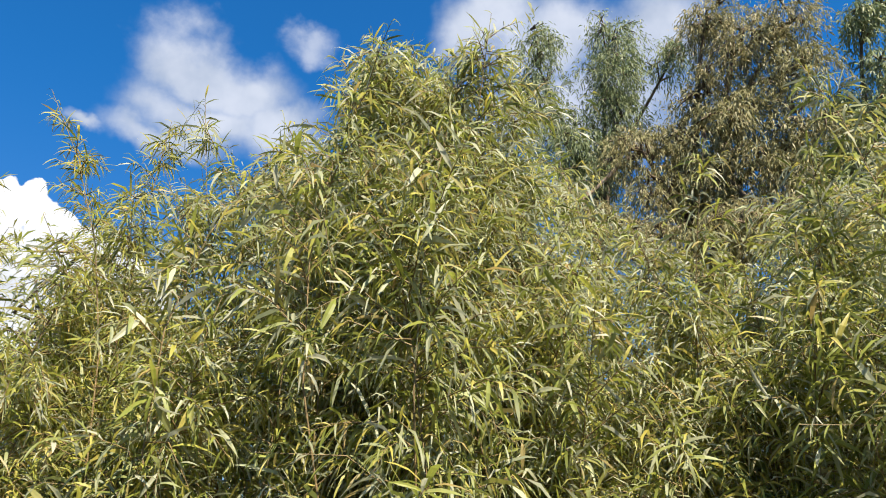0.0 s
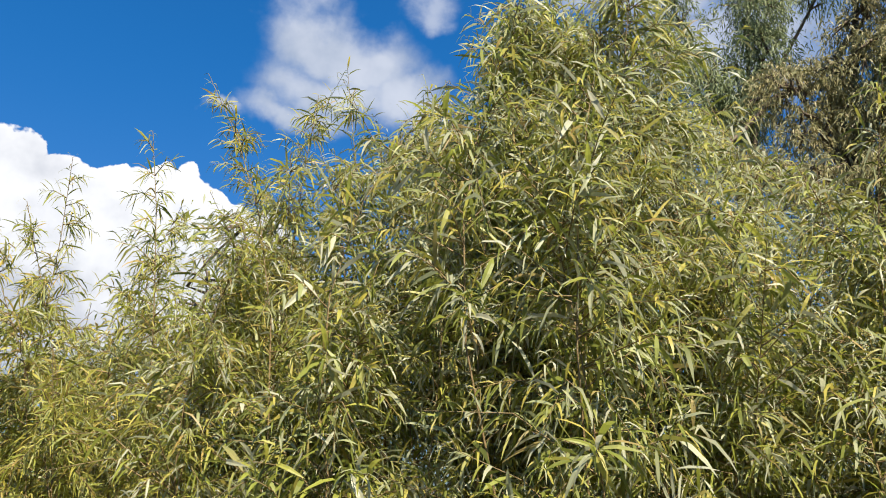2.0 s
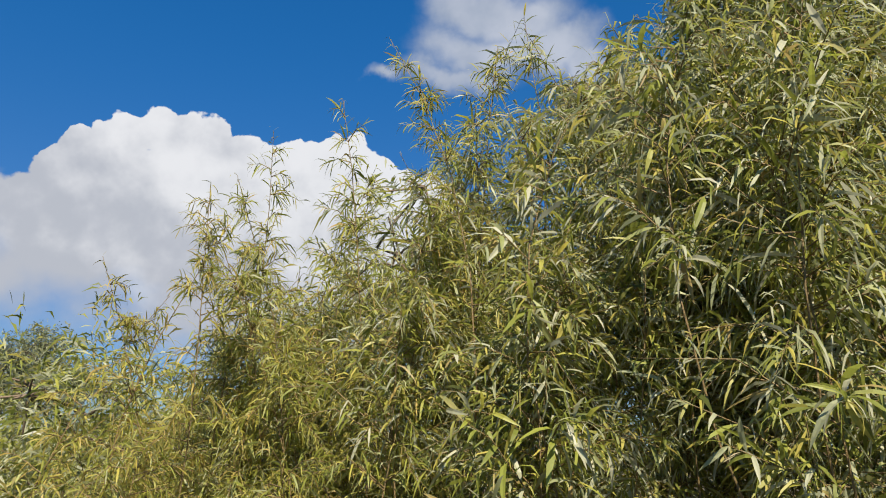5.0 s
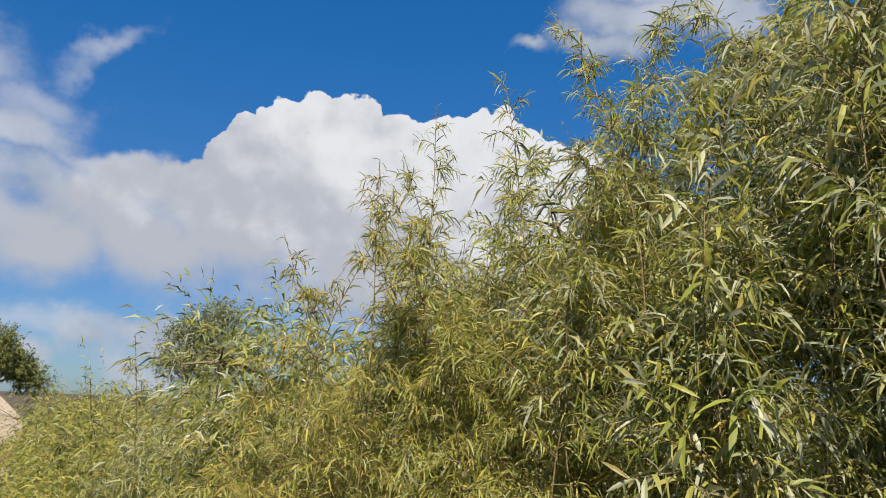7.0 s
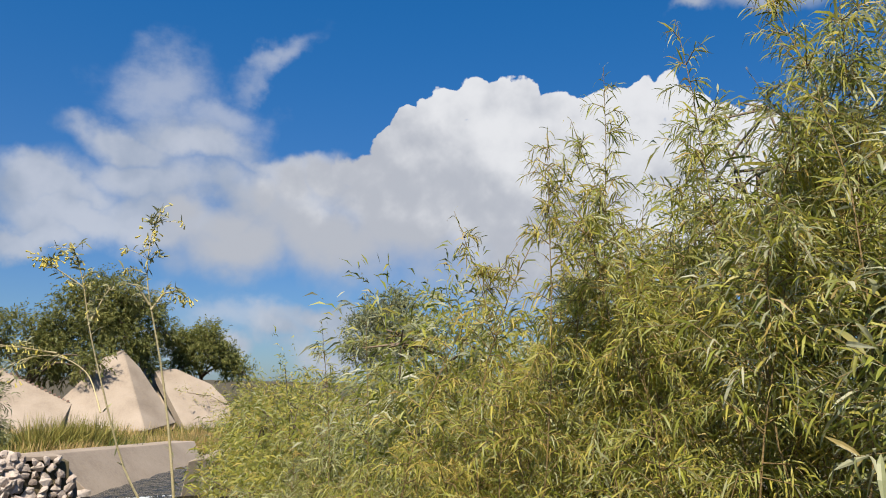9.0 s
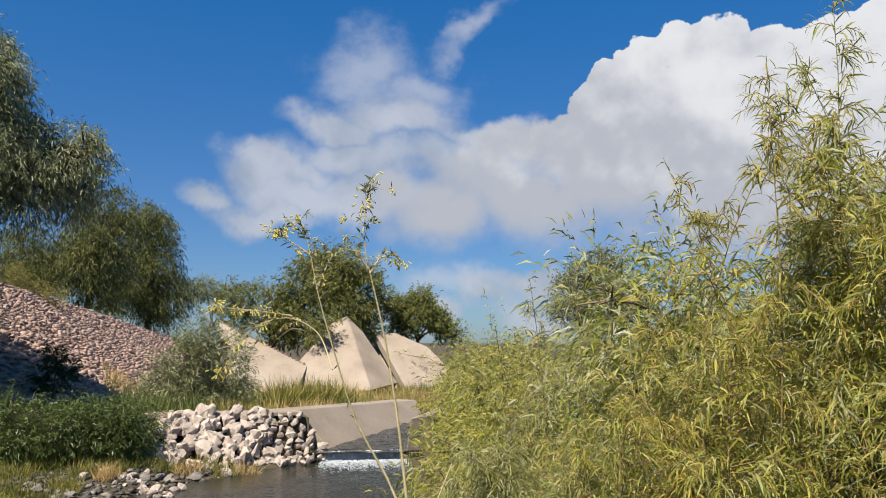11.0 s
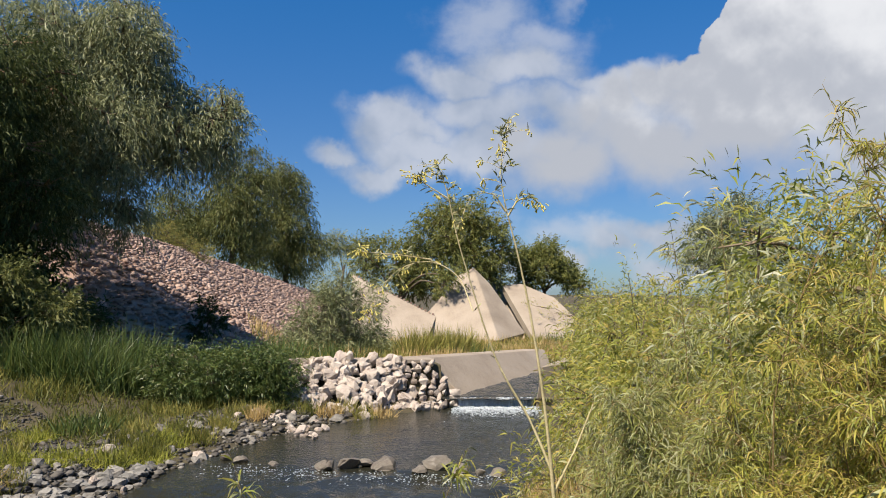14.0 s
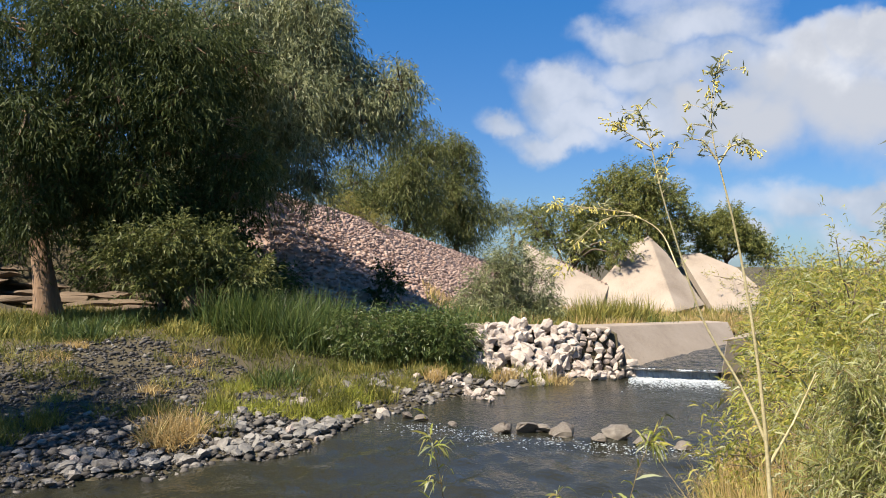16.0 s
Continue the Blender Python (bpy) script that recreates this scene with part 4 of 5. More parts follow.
tree("far_tree", on_ground(-28.29, 21.45), (-28.2, 21.4, 3.0), 0.2,
     [(-28.2, 21.3, 5.5, 1.15, 1.15, 1.08), (-27.9, 22.2, 5.2, 0.90, 0.90, 0.97), (-28.5, 20.7, 4.7, 0.90, 0.90, 0.90), (-27.6, 23.0, 4.6, 0.72, 0.72, 0.64), (-27.4, 23.6, 4.2, 0.72, 0.72, 0.56), (-28.3, 21.4, 3.9, 1.15, 1.15, 0.90), (-27.8, 22.6, 3.7, 1.15, 1.15, 0.77), (-28.8, 20.3, 3.7, 1.03, 1.03, 0.77)],
     0.125, 30000, M_TREE_BRIGHT, "round olive green tree beyond the thicket", seed=12, strand=0.5, width=0.3)
tree("bank_shrub", on_ground(-19.32, 2.91), (-19.3, 2.9, 0.9), 0.05,
     [(-19.3, 3.0, 2.0, 0.57, 0.57, 0.79), (-19.3, 2.5, 1.5, 0.57, 0.57, 0.72), (-19.3, 3.4, 1.4, 0.57, 0.57, 0.72), (-19.3, 2.9, 0.8, 0.9, 0.9, 0.5), (-19.2, 2.0, 0.6, 0.7, 0.7, 0.5), (-19.2, 3.7, 0.6, 0.6, 0.6, 0.45), (-19.4, 2.1, 1.2, 0.43, 0.43, 0.57)],
     0.13, 18000, M_TREE_BRIGHT, "light green willow shrub at the foot of the dike", "shrub", seed=13, strand=0.4)
# behind the thicket
tree("pepper_tree", on_ground(2.8, 12.2), (2.7, 12.0, 7.6), 0.14,
     [(1.7, 11.9, 10.9, 0.43, 0.43, 0.45), (1.7, 11.9, 9.8, 0.53, 0.53, 0.55), (3.1, 11.6, 10.9, 0.45, 0.45, 0.48), (3.0, 11.6, 10.1, 0.56, 0.56, 0.58), (3.2, 11.6, 9.2, 0.57, 0.57, 0.60), (4.0, 11.3, 10.1, 0.36, 0.36, 0.38), (2.2, 11.8, 8.7, 0.57, 0.57, 0.60), (2.7, 11.7, 8.1, 0.57, 0.57, 0.60)], 0.085, 30000, M_PEPPER_GREEN, "slender pepper tree with feathery grey-green foliage", weep=0.75, seed=14, strand=0.45, width=0.22)
tree("pepper_tree", on_ground(3.7, 11.0), (4.1, 10.7, 8.2), 0.2,
     [(4.4, 10.3, 10.3, 0.48, 0.48, 0.46), (4.9, 10.1, 9.9, 0.66, 0.66, 0.63), (5.5, 9.8, 9.8, 0.48, 0.48, 0.46), (5.4, 9.8, 8.9, 0.58, 0.58, 0.55), (4.3, 10.4, 9.0, 0.48, 0.48, 0.46), (4.8, 10.1, 8.3, 0.66, 0.66, 0.63), (5.4, 9.8, 7.8, 0.54, 0.54, 0.51), (4.0, 10.5, 8.2, 0.54, 0.54, 0.51), (3.2, 10.7, 8.0, 0.58, 0.58, 0.55), (4.2, 10.4, 7.5, 0.54, 0.54, 0.51), (4.8, 10.1, 7.4, 0.62, 0.62, 0.59), (5.3, 9.9, 7.0, 0.54, 0.54, 0.51), (3.5, 10.6, 7.2, 0.54, 0.54, 0.51), (4.3, 10.3, 6.8, 0.54, 0.54, 0.51), (1.9, 10.4, 6.8, 0.46, 0.46, 0.44), (2.6, 10.3, 6.5, 0.46, 0.46, 0.44), (3.2, 10.1, 6.3, 0.50, 0.50, 0.48), (3.8, 9.9, 6.1, 0.50, 0.50, 0.48), (4.5, 9.6, 6.2, 0.50, 0.50, 0.48), (5.0, 9.3, 6.2, 0.50, 0.50, 0.48), (5.5, 9.1, 6.2, 0.50, 0.50, 0.48)], 0.085, 70000, M_PEPPER, "tall pepper tree with drooping brownish green foliage", weep=0.75, seed=24, strand=0.45, width=0.22)
tree("pepper_tree", on_ground(6.3, 10.3), (6.3, 10.0, 6.6), 0.16,
     [(6.5, 9.5, 9.6, 0.39, 0.39, 0.39), (6.6, 9.4, 8.7, 0.43, 0.43, 0.43), (6.0, 9.8, 8.2, 0.39, 0.39, 0.39), (6.3, 9.6, 7.8, 0.47, 0.47, 0.47), (5.9, 9.8, 7.2, 0.47, 0.47, 0.47)], 0.09, 16000, M_PEPPER_GREEN, "pepper tree with dark drooping foliage", weep=0.7, seed=15, strand=0.4, width=0.25)
tree("pepper_tree", on_ground(-1.5, 8.2), (-1.5, 8.1, 5.0), 0.1,
     [(-1.9, 7.8, 6.0, 0.29, 0.29, 0.29), (-1.5, 7.9, 6.1, 0.28, 0.28, 0.28), (-1.3, 7.9, 5.7, 0.30, 0.30, 0.30), (-1.5, 7.9, 5.4, 0.23, 0.23, 0.23), (-1.7, 7.9, 5.6, 0.26, 0.26, 0.26)], 0.075, 9000, M_PEPPER, "small pepper tree with some reddish dry sprays", weep=0.7, seed=16, strand=0.3, width=0.22)


# ---- stones ----
def stone_mesh(name, seed, mat, corners=16, flat=0.7, worn=False):
    rng = np.random.default_rng(seed)
    bm = bmesh.new()
    for p in unit(rng.normal(size=(corners, 3))) * (0.82 + 0.18 * rng.random((corners, 1))):
        bm.verts.new((p[0], p[1], p[2] * flat))
    res = bmesh.ops.convex_hull(bm, input=bm.verts)
    loose = [v for v in bm.verts if not v.link_faces]
    bmesh.ops.delete(bm, geom=loose, context="VERTS")
    if worn:
        bmesh.ops.triangulate(bm, faces=bm.faces)
        bmesh.ops.subdivide_edges(bm, edges=bm.edges, cuts=1, smooth=0.12, use_grid_fill=True)
        for v in bm.verts:
            v.co *= 1.0 + 0.07 * rng.normal()
    me = bpy.data.meshes.new(name)
    bm.to_mesh(me)
    bm.free()
    me.materials.append(mat)
    return me


def mesh_arrays(me):
    v = np.array([tuple(x.co) for x in me.vertices])
    f = np.array([tuple(p.vertices) for p in me.polygons])
    return v, f


def scatter(shapes, places, sizes, rng, squash=1.0):
    """Many stones in one pair of arrays."""
    out, n = [], 0
    for k, (p, s) in enumerate(zip(places, sizes)):
        v, f = shapes[k % len(shapes)]
        a = rng.random() * 6.28
        c, sn = math.cos(a), math.sin(a)
        st = s * (0.75 + 0.5 * rng.random(3)) * np.array([1, 1, squash])
        w = v * st
        w = np.stack([w[:, 0] * c - w[:, 1] * sn, w[:, 0] * sn + w[:, 1] * c, w[:, 2]], -1) + p
        out.append((w, f))
    return joined(out)


def lay_stones(parent, name, meshes, places, sizes, rng, tilt=20):
    origin = np.array(parent.matrix_basis.translation)
    for p, s in zip(places, sizes):
        ob = new(name, meshes[int(rng.integers(len(meshes)))])
        ob.parent = parent
        st = s * (0.8 + 0.4 * rng.random(3))
        ob.matrix_basis = Matrix.LocRotScale(Vector(p - origin), Euler([radians(a) for a in (rng.normal() * tilt, rng.normal() * tilt, rng.random() * 360)]), Vector(st))


PALE_STONES = [stone_mesh("stone", 30 + i, M_ROCK, 11, 0.8, True) for i in range(8)]
PINK_STONES = [stone_mesh("stone", 40 + i, M_RIPRAP, 12, 0.6) for i in range(6)]
COBBLES = [stone_mesh("cobble", 50 + i, M_PEBBLE, 15, 0.6) for i in range(6)]
ROUND_COBBLES = [stone_mesh("stone", 250 + i, M_PEBBLE, 12, 0.6, True) for i in range(4)]
PALE_COBBLES = [stone_mesh("stone", 270 + i, M_COBBLE, 14, 0.6, True) for i in range(4)]
GRIT = [stone_mesh("pebble", 150 + i, M_GRAVEL, 9, 0.6) for i in range(4)]
WET_STONES = [stone_mesh("boulder", 60 + i, M_WET, 15, 0.65, True) for i in range(4)]


def dike_point(s, u):
    """On the dike: s metres along it, u from its foot (0) to its crest (1)."""
    ax, ay = -math.sin(CREST_WAY), math.cos(CREST_WAY)
    back, top = crest_line(s)
    side = -back + (1 - u) * (top - 0.35) / 0.645
    x = EYE_END[0] + s * ax + side * ay
    y = EYE_END[1] + s * ay - side * ax
    return x, y


def build_riprap():
    rng = np.random.default_rng(21)
    n = 11500
    s = 18.5 + 42 * rng.random(n) ** 1.5
    u = rng.random(n) * 1.03
    x, y = dike_point(s, u)
    z = ground_height(x, y)
    p = np.stack([x, y, z + 0.045], -1)
    size = 0.06 + 0.085 * rng.random(n) ** 1.5 + 0.0015 * (s - 18)
    o = np.array([-20, 0, 0.3])
    ob = thing("riprap_slope", "dike slope of loose pinkish brown rocks", "stone slope", o, kind="structure")
    near = (s < 26) & (u > 0.35)
    pick = np.nonzero(near)[0][:300]
    lay_stones(ob, "stone", PINK_STONES, p[pick], size[pick], rng)
    rest = np.setdiff1d(np.arange(n), pick)
    v, f = scatter([mesh_arrays(m) for m in PINK_STONES], p[rest], size[rest], rng)
    rocks = mesh_object("stones", v - o, f, M_RIPRAP, ob)
    rocks["kind"] = "stuff"
    # rubble that fills the gaps between them
    gs, gu = np.meshgrid(19 + 41.5 * np.linspace(0, 1, 150) ** 1.5, np.linspace(0, 1.06, 30), indexing="ij")
    x, y = dike_point(gs, gu)
    z = ground_height(x, y) + 0.004 + 0.012 * rng.random(gs.shape)
    i, j = np.meshgrid(np.arange(149), np.arange(29), indexing="ij")
    a = (i * 30 + j).ravel()
    mesh_object("rubble_bed", np.stack([x, y, z], -1).reshape(-1, 3) - o, np.stack([a, a + 30, a + 31, a + 1], -1), M_RIPRAP, ob)


build_riprap()


def prism(profile_a, profile_b):
    """A solid between two matching outlines."""
    bm = bmesh.new()
    a = [bm.verts.new(p) for p in profile_a]
    b = [bm.verts.new(p) for p in profile_b]
    n = len(a)
    bm.faces.new(a[::-1])
    bm.faces.new(b)
    for i in range(n):
        bm.faces.new((a[i], a[(i + 1) % n], b[(i + 1) % n], b[i]))
    bmesh.ops.recalc_face_normals(bm, faces=bm.faces)
    bmesh.ops.bevel(bm, geom=list(bm.edges), offset=0.012, segments=1, affect="EDGES")
    return bm


def build_weir():
    ob = thing("weir", "low weir with a sloping concrete wing wall beside it", "weir", (-14, 4, 0), kind="structure")
    o = Vector((-14, 4, 0))

    def pts(*ps):
        return [Vector(p) - o for p in ps]
    # wing wall: from the corner by the stone wall to the upstream end, its face leaning back
    part("wing_wall", prism(pts((-13.85, 4.93, -0.30), (-14.61, 3.86, 0.84), (-15.0, 3.5, 0.84), (-15.0, 3.5, -0.30)),
                            pts((-17.45, 8.20, -0.30), (-19.39, 8.59, 0.58), (-19.8, 8.2, 0.58), (-19.8, 8.2, -0.30))), M_CONCRETE, ob, "pale worn concrete")
    part("sill", prism(pts((-13.75, 4.2, -0.5), (-13.75, 4.2, 0.14), (-14.0, 4.2, 0.14), (-14.0, 4.2, -0.5)),
                       pts((-13.45, 6.2, -0.5), (-13.45, 6.2, 0.14), (-13.7, 6.2, 0.14), (-13.7, 6.2, -0.5))), M_CONCRETE, ob)
    part("end_wall", prism(pts((-13.2, 5.55, -0.4), (-13.25, 5.75, 0.75), (-13.4, 6.3, 0.8), (-13.4, 6.3, -0.4)),
                           pts((-14.9, 6.9, -0.4), (-14.95, 7.05, 0.75), (-15.0, 7.5, 0.8), (-15.0, 7.5, -0.4))), M_CONCRETE, ob)
    part("terrace_cap", prism(pts((-14.15, 1.2, 0.80), (-14.15, 1.2, 0.9), (-14.55, 1.2, 0.9), (-14.55, 1.2, 0.80)),
                              pts((-14.15, 3.95, 0.78), (-14.15, 3.95, 0.85), (-14.6, 3.95, 0.85), (-14.6, 3.95, 0.78))), M_CONCRETE, ob)


build_weir()


def build_stone_wall():
    rng = np.random.default_rng(33)
    ob = thing("stone_wall", "revetment of rough pale stones beside the weir", "stone wall", (-14, 2.5, 0), kind="structure")
    o = Vector((-14, 2.5, 0))

    def rim(y, out):
        return [Vector(q) - o for q in ((-14.6, y, -0.2), (-14.6, y, 0.76), (-14.25, y, 0.74), (-14.25 + out, y, -0.2))]
    part("rubble_core", prism(rim(0.8, 0.5), rim(2.7, 1.05)), M_SOIL, ob)
    part("rubble_core", prism(rim(2.7, 1.05), rim(4.1, 0.35)), M_SOIL, ob)
    places, sizes = [], []
    # neatly laid courses next to the concrete
    for row in range(8):
        y = 2.75 + rng.random() * 0.1
        while y < 4.35 - 0.075 * row:
            w = 0.075 + 0.06 * rng.random()
            places.append((-13.95 - row * 0.03, y + w, 0.02 + row * 0.108))
            sizes.append(w)
            y += w * 1.75
    # tipped boulders
    for k in range(300):
        u = rng.random()
        y = 0.75 + 2.6 * u
        fall = rng.random()
        reach = 1.1 * (0.35 + 0.65 * math.sin(math.pi * min(1, u * 1.1)))
        places.append((-14.2 + reach * fall, y, 0.86 * (1 - fall) * (0.55 + 0.45 * ease(0.0, 0.35, u)) + 0.03))
        sizes.append(0.075 + 0.12 * rng.random() ** 1.6)
    # fallen ones at the water's edge
    for k in range(55):
        places.append((-13.9 + 0.45 * rng.random(), 2.7 + 1.6 * rng.random(), 0.02 + 0.08 * rng.random()))
        sizes.append(0.05 + 0.08 * rng.random())
    order = np.array(places), np.array(sizes)
    lay_stones(ob, "stone", PALE_STONES, order[0], order[1], rng, 35)


build_stone_wall()


def build_boulders():
    rng = np.random.default_rng(44)
    for x, y, s in ((-10.06, 0.28, 0.14), (-9.73, 0.65, 0.10), (-9.42, 1.24, 0.19), (-9.42, 1.53, 0.20), (-9.45, 1.74, 0.15), (-9.27, 1.93, 0.24), (-8.98, 2.29, 0.14), (-9.08, 2.52, 0.26),
                    (-8.84, 2.76, 0.17), (-8.6, 3.12, 0.14), (-8.7, 2.95, 0.1), (-10.25, 0.1, 0.12)):
        ob = new("river_boulder", WET_STONES[int(rng.integers(4))])
        ob.matrix_basis = Matrix.LocRotScale((x, y, s * 0.2), Euler((rng.normal() * 0.15, rng.normal() * 0.15, rng.random() * 6)), Vector((s * 0.8, s * 0.8, s * 0.75)))
        tagged(ob, "wet grey boulder in the line of rapids", "boulder", "stones across the river")


build_boulders()


def shore_points(n, lo, hi, rng, xr, yr):
    """Places between lo and hi metres from the water's edge."""
    x = xr[0] + (xr[1] - xr[0]) * rng.random(n * 12)
    y = yr[0] + (yr[1] - yr[0]) * rng.random(n * 12)
    d = polygon_distance(x, y, RIVER)
    ok = np.nonzero((d > lo) & (d < hi))[0][:n]
    return x[ok], y[ok], d[ok]


def build_gravel():
    rng = np.random.default_rng(55)
    shapes = [mesh_arrays(m) for m in COBBLES]
    ob = thing("gravel_bar", "wet gravel, coloured darker for its shade, with pale cobbles along the water", "gravel", (-9, -3, 0), kind="stuff")
    x, y, d = shore_points(3600, -0.3, 1.5, rng, (-14, -6), (-8, 2.6))
    z = ground_height(x, y)
    size = 0.018 + 0.06 * rng.random(len(x)) ** 2.6
    v, f = scatter(shapes, np.stack([x, y, z + size * 0.2], -1), size, rng)
    mesh_object("cobbles", v - np.array([-9, -3, 0]), f, M_PEBBLE, ob)
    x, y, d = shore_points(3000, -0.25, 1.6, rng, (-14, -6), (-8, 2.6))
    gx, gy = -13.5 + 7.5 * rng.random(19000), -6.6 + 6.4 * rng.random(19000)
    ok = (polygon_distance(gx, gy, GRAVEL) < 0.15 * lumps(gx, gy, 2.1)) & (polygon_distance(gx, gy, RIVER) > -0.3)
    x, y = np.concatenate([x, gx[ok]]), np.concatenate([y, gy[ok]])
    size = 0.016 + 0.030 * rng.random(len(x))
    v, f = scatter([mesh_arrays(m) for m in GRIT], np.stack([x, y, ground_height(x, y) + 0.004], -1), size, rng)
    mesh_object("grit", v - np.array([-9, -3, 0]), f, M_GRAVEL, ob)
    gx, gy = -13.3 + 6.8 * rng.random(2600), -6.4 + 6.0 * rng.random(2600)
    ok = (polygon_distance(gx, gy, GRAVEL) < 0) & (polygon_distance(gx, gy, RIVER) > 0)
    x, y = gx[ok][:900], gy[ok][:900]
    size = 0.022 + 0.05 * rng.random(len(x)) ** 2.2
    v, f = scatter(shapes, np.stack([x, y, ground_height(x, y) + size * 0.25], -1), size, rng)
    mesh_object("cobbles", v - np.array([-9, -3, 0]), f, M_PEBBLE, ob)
    # larger stones
    x, y, d = shore_points(110, -0.1, 1.3, rng, (-14, -6.5), (-7, 2.6))
    lay_stones(ob, "stone", ROUND_COBBLES + PALE_STONES[:1], np.stack([x, y, ground_height(x, y) + 0.03], -1), 0.06 + 0.08 * rng.random(len(x)) ** 2, rng, 15)
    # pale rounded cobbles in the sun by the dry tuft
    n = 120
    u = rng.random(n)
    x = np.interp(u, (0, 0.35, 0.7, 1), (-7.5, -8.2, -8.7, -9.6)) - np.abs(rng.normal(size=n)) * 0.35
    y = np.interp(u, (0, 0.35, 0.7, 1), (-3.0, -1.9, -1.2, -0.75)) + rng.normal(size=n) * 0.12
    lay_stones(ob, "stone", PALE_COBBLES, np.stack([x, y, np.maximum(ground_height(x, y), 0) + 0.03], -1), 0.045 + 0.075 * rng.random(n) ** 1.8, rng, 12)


build_gravel()


# ---- grasses, reeds ----
def blades(x, y, length, lean, width, rng, droop=0.35, bunch=0.0):
    n = len(x)
    z = ground_height(x, y) - 0.02
    a = rng.random(n) * 6.28
    way = np.stack([np.cos(a) * lean * rng.random(n), np.sin(a) * lean * rng.random(n), np.ones(n)], -1)
    ln = length * (0.55 + 0.6 * rng.random(n))
    return leaf_arrays(np.stack([x, y, z], -1), way, ln, width, droop * rng.random(n), ((0, 0.8), (0.45, 1.0), (1.0, 0.05)), 0.0, rng)


def clump(name, cx, cy, rad, count, length, lean, width, mat, label, category, seed, droop=0.4, group=""):
    rng = np.random.default_rng(seed)
    r, a = rad * np.sqrt(rng.random(count)), rng.random(count) * 6.28
    x, y = cx + r * np.cos(a), cy + r * np.sin(a)
    v, f = blades(x, y, length, lean, width, rng, droop)
    o = np.array([cx, cy, float(ground_height(cx, cy))])
    ob = mesh_object(name, v - o, f, mat)
    ob.location = o
    return tagged(ob, label, category, group)


def build_herbs():
    rng = np.random.default_rng(66)
    for k, (x, y, r) in enumerate(((-14.6, -3.1, 0.55), (-14.4, -2.4, 0.55), (-14.2, -1.7, 0.55), (-14.4, -1.1, 0.5), (-15.0, -2.6, 0.6), (-15.1, -1.6, 0.6))):
        clump("cattail_reeds", x, y, r, 420, 1.0, 0.7, 0.017, M_REED, "dense stand of dark green cattail reeds", "reeds", 70 + k, 0.5, "reed bed")
    for k, (x, y, r) in enumerate(((-13.9, -0.6, 0.6), (-13.7, 0.0, 0.55), (-13.7, 0.6, 0.5), (-14.3, 0.2, 0.7), (-14.4, 0.9, 0.6), (-13.6, 1.0, 0.35))):
        g = float(ground_height(x, y))
        tree("river_shrub", (x, y, g - 0.05), (x, y, g + 0.3), 0.03, [(x, y, g + 0.4, r, r, 0.42), (x + 0.2, y - 0.2, g + 0.65, r * 0.6, r * 0.6, 0.3)], 0.08, 8000, M_REED,
             "bushy dark green riverside herb", "shrub", seed=80 + k, strand=0.3, width=0.2, clumps=5)
    for k in range(60):
        x, y = -11.5 - 6.5 * rng.random(), -8.5 + 7.0 * rng.random()
        if float(polygon_distance(np.array([x]), np.array([y]), RIVER)[0]) < 1.6 or float(polygon_distance(np.array([x]), np.array([y]), GRAVEL)[0]) < 0.2:
            continue
        clump("bank_herb", x, y, 0.45, 260, 0.34, 0.8, 0.016, (M_REED, M_TURF, M_REED, M_GRASS)[k % 4], "low green herbs and grass on the shaded bank", "herb", 400 + k, 0.5, "bank herbs")
    for k in range(30):
        x, y = -17.5 - 8 * rng.random() ** 1.3, 2.0 + 7.5 * rng.random()
        if above_wall(x, y) < 0.7 and x > -20:
            continue
        clump("grass_tuft", x, y, 0.5, 260, 0.42, 0.5, 0.014, M_DRY if rng.random() < 0.5 else M_GRASS, "tuft of tall yellowing grass behind the weir", "grass", 100 + k, 0.5, "bank grass")
    for k, (x, y) in enumerate(((-18.5, 4.8), (-18.7, 5.5), (-18.9, 6.1), (-19.2, 5.9), (-19.2, 5.0))):
        clump("cattail_reeds", x, y, 0.5, 300, 1.0, 0.6, 0.022, M_GRASS, "yellow-green reeds on the terrace behind the weir", "reeds", 140 + k, 0.5)
    for k in range(20):
        y = 1.1 + 2.5 * k / 20
        clump("grass_tuft", -14.9 - 0.6 * rng.random(), y, 0.4, 160, 0.3, 0.6, 0.012, M_DRY, "tuft of reddish dry grass on the terrace", "grass", 150 + k, 0.5, "bank grass")
    # rough grass over the terrace and the ground below the spillway
    n = 15000
    x, y = -14.8 - 14 * rng.random(n) ** 1.2, 1.0 + 13 * rng.random(n)
    ok = (polygon_distance(x, y, CHANNEL) > 0.5) & (polygon_distance(x, y, RIVER) > 0.5) & ((above_wall(x, y) > 0.25) | (x < -19.8))
    x, y = x[ok], y[ok]
    patch = lumps(x, y, 0.9)
    for sel, mat, h, label in ((patch > 0.15, M_DRY, 0.42, "tall straw-coloured grass on the terrace"), ((patch <= 0.15) & (patch > -0.5), M_GRASS, 0.45, "tall yellow-green grass on the terrace"),
                               (patch <= -0.5, M_REED, 0.55, "tall green weeds on the terrace")):
        v, f = blades(x[sel], y[sel], h, 0.5, 0.022, rng, 0.5)
        tagged(mesh_object("terrace_grass", v, f, mat), label, "grass", kind="stuff")
    # green turf and tufts along the shore
    x, y, d = shore_points(24000, 0.8, 6.5, rng, (-19, -7), (-10, 2.5))
    ok = polygon_distance(x, y, GRAVEL) > 0.25 * lumps(x, y, 1.7)
    x, y = x[ok], y[ok]
    v, f = blades(x, y, 0.19, 1.0, 0.013, rng, 0.6)
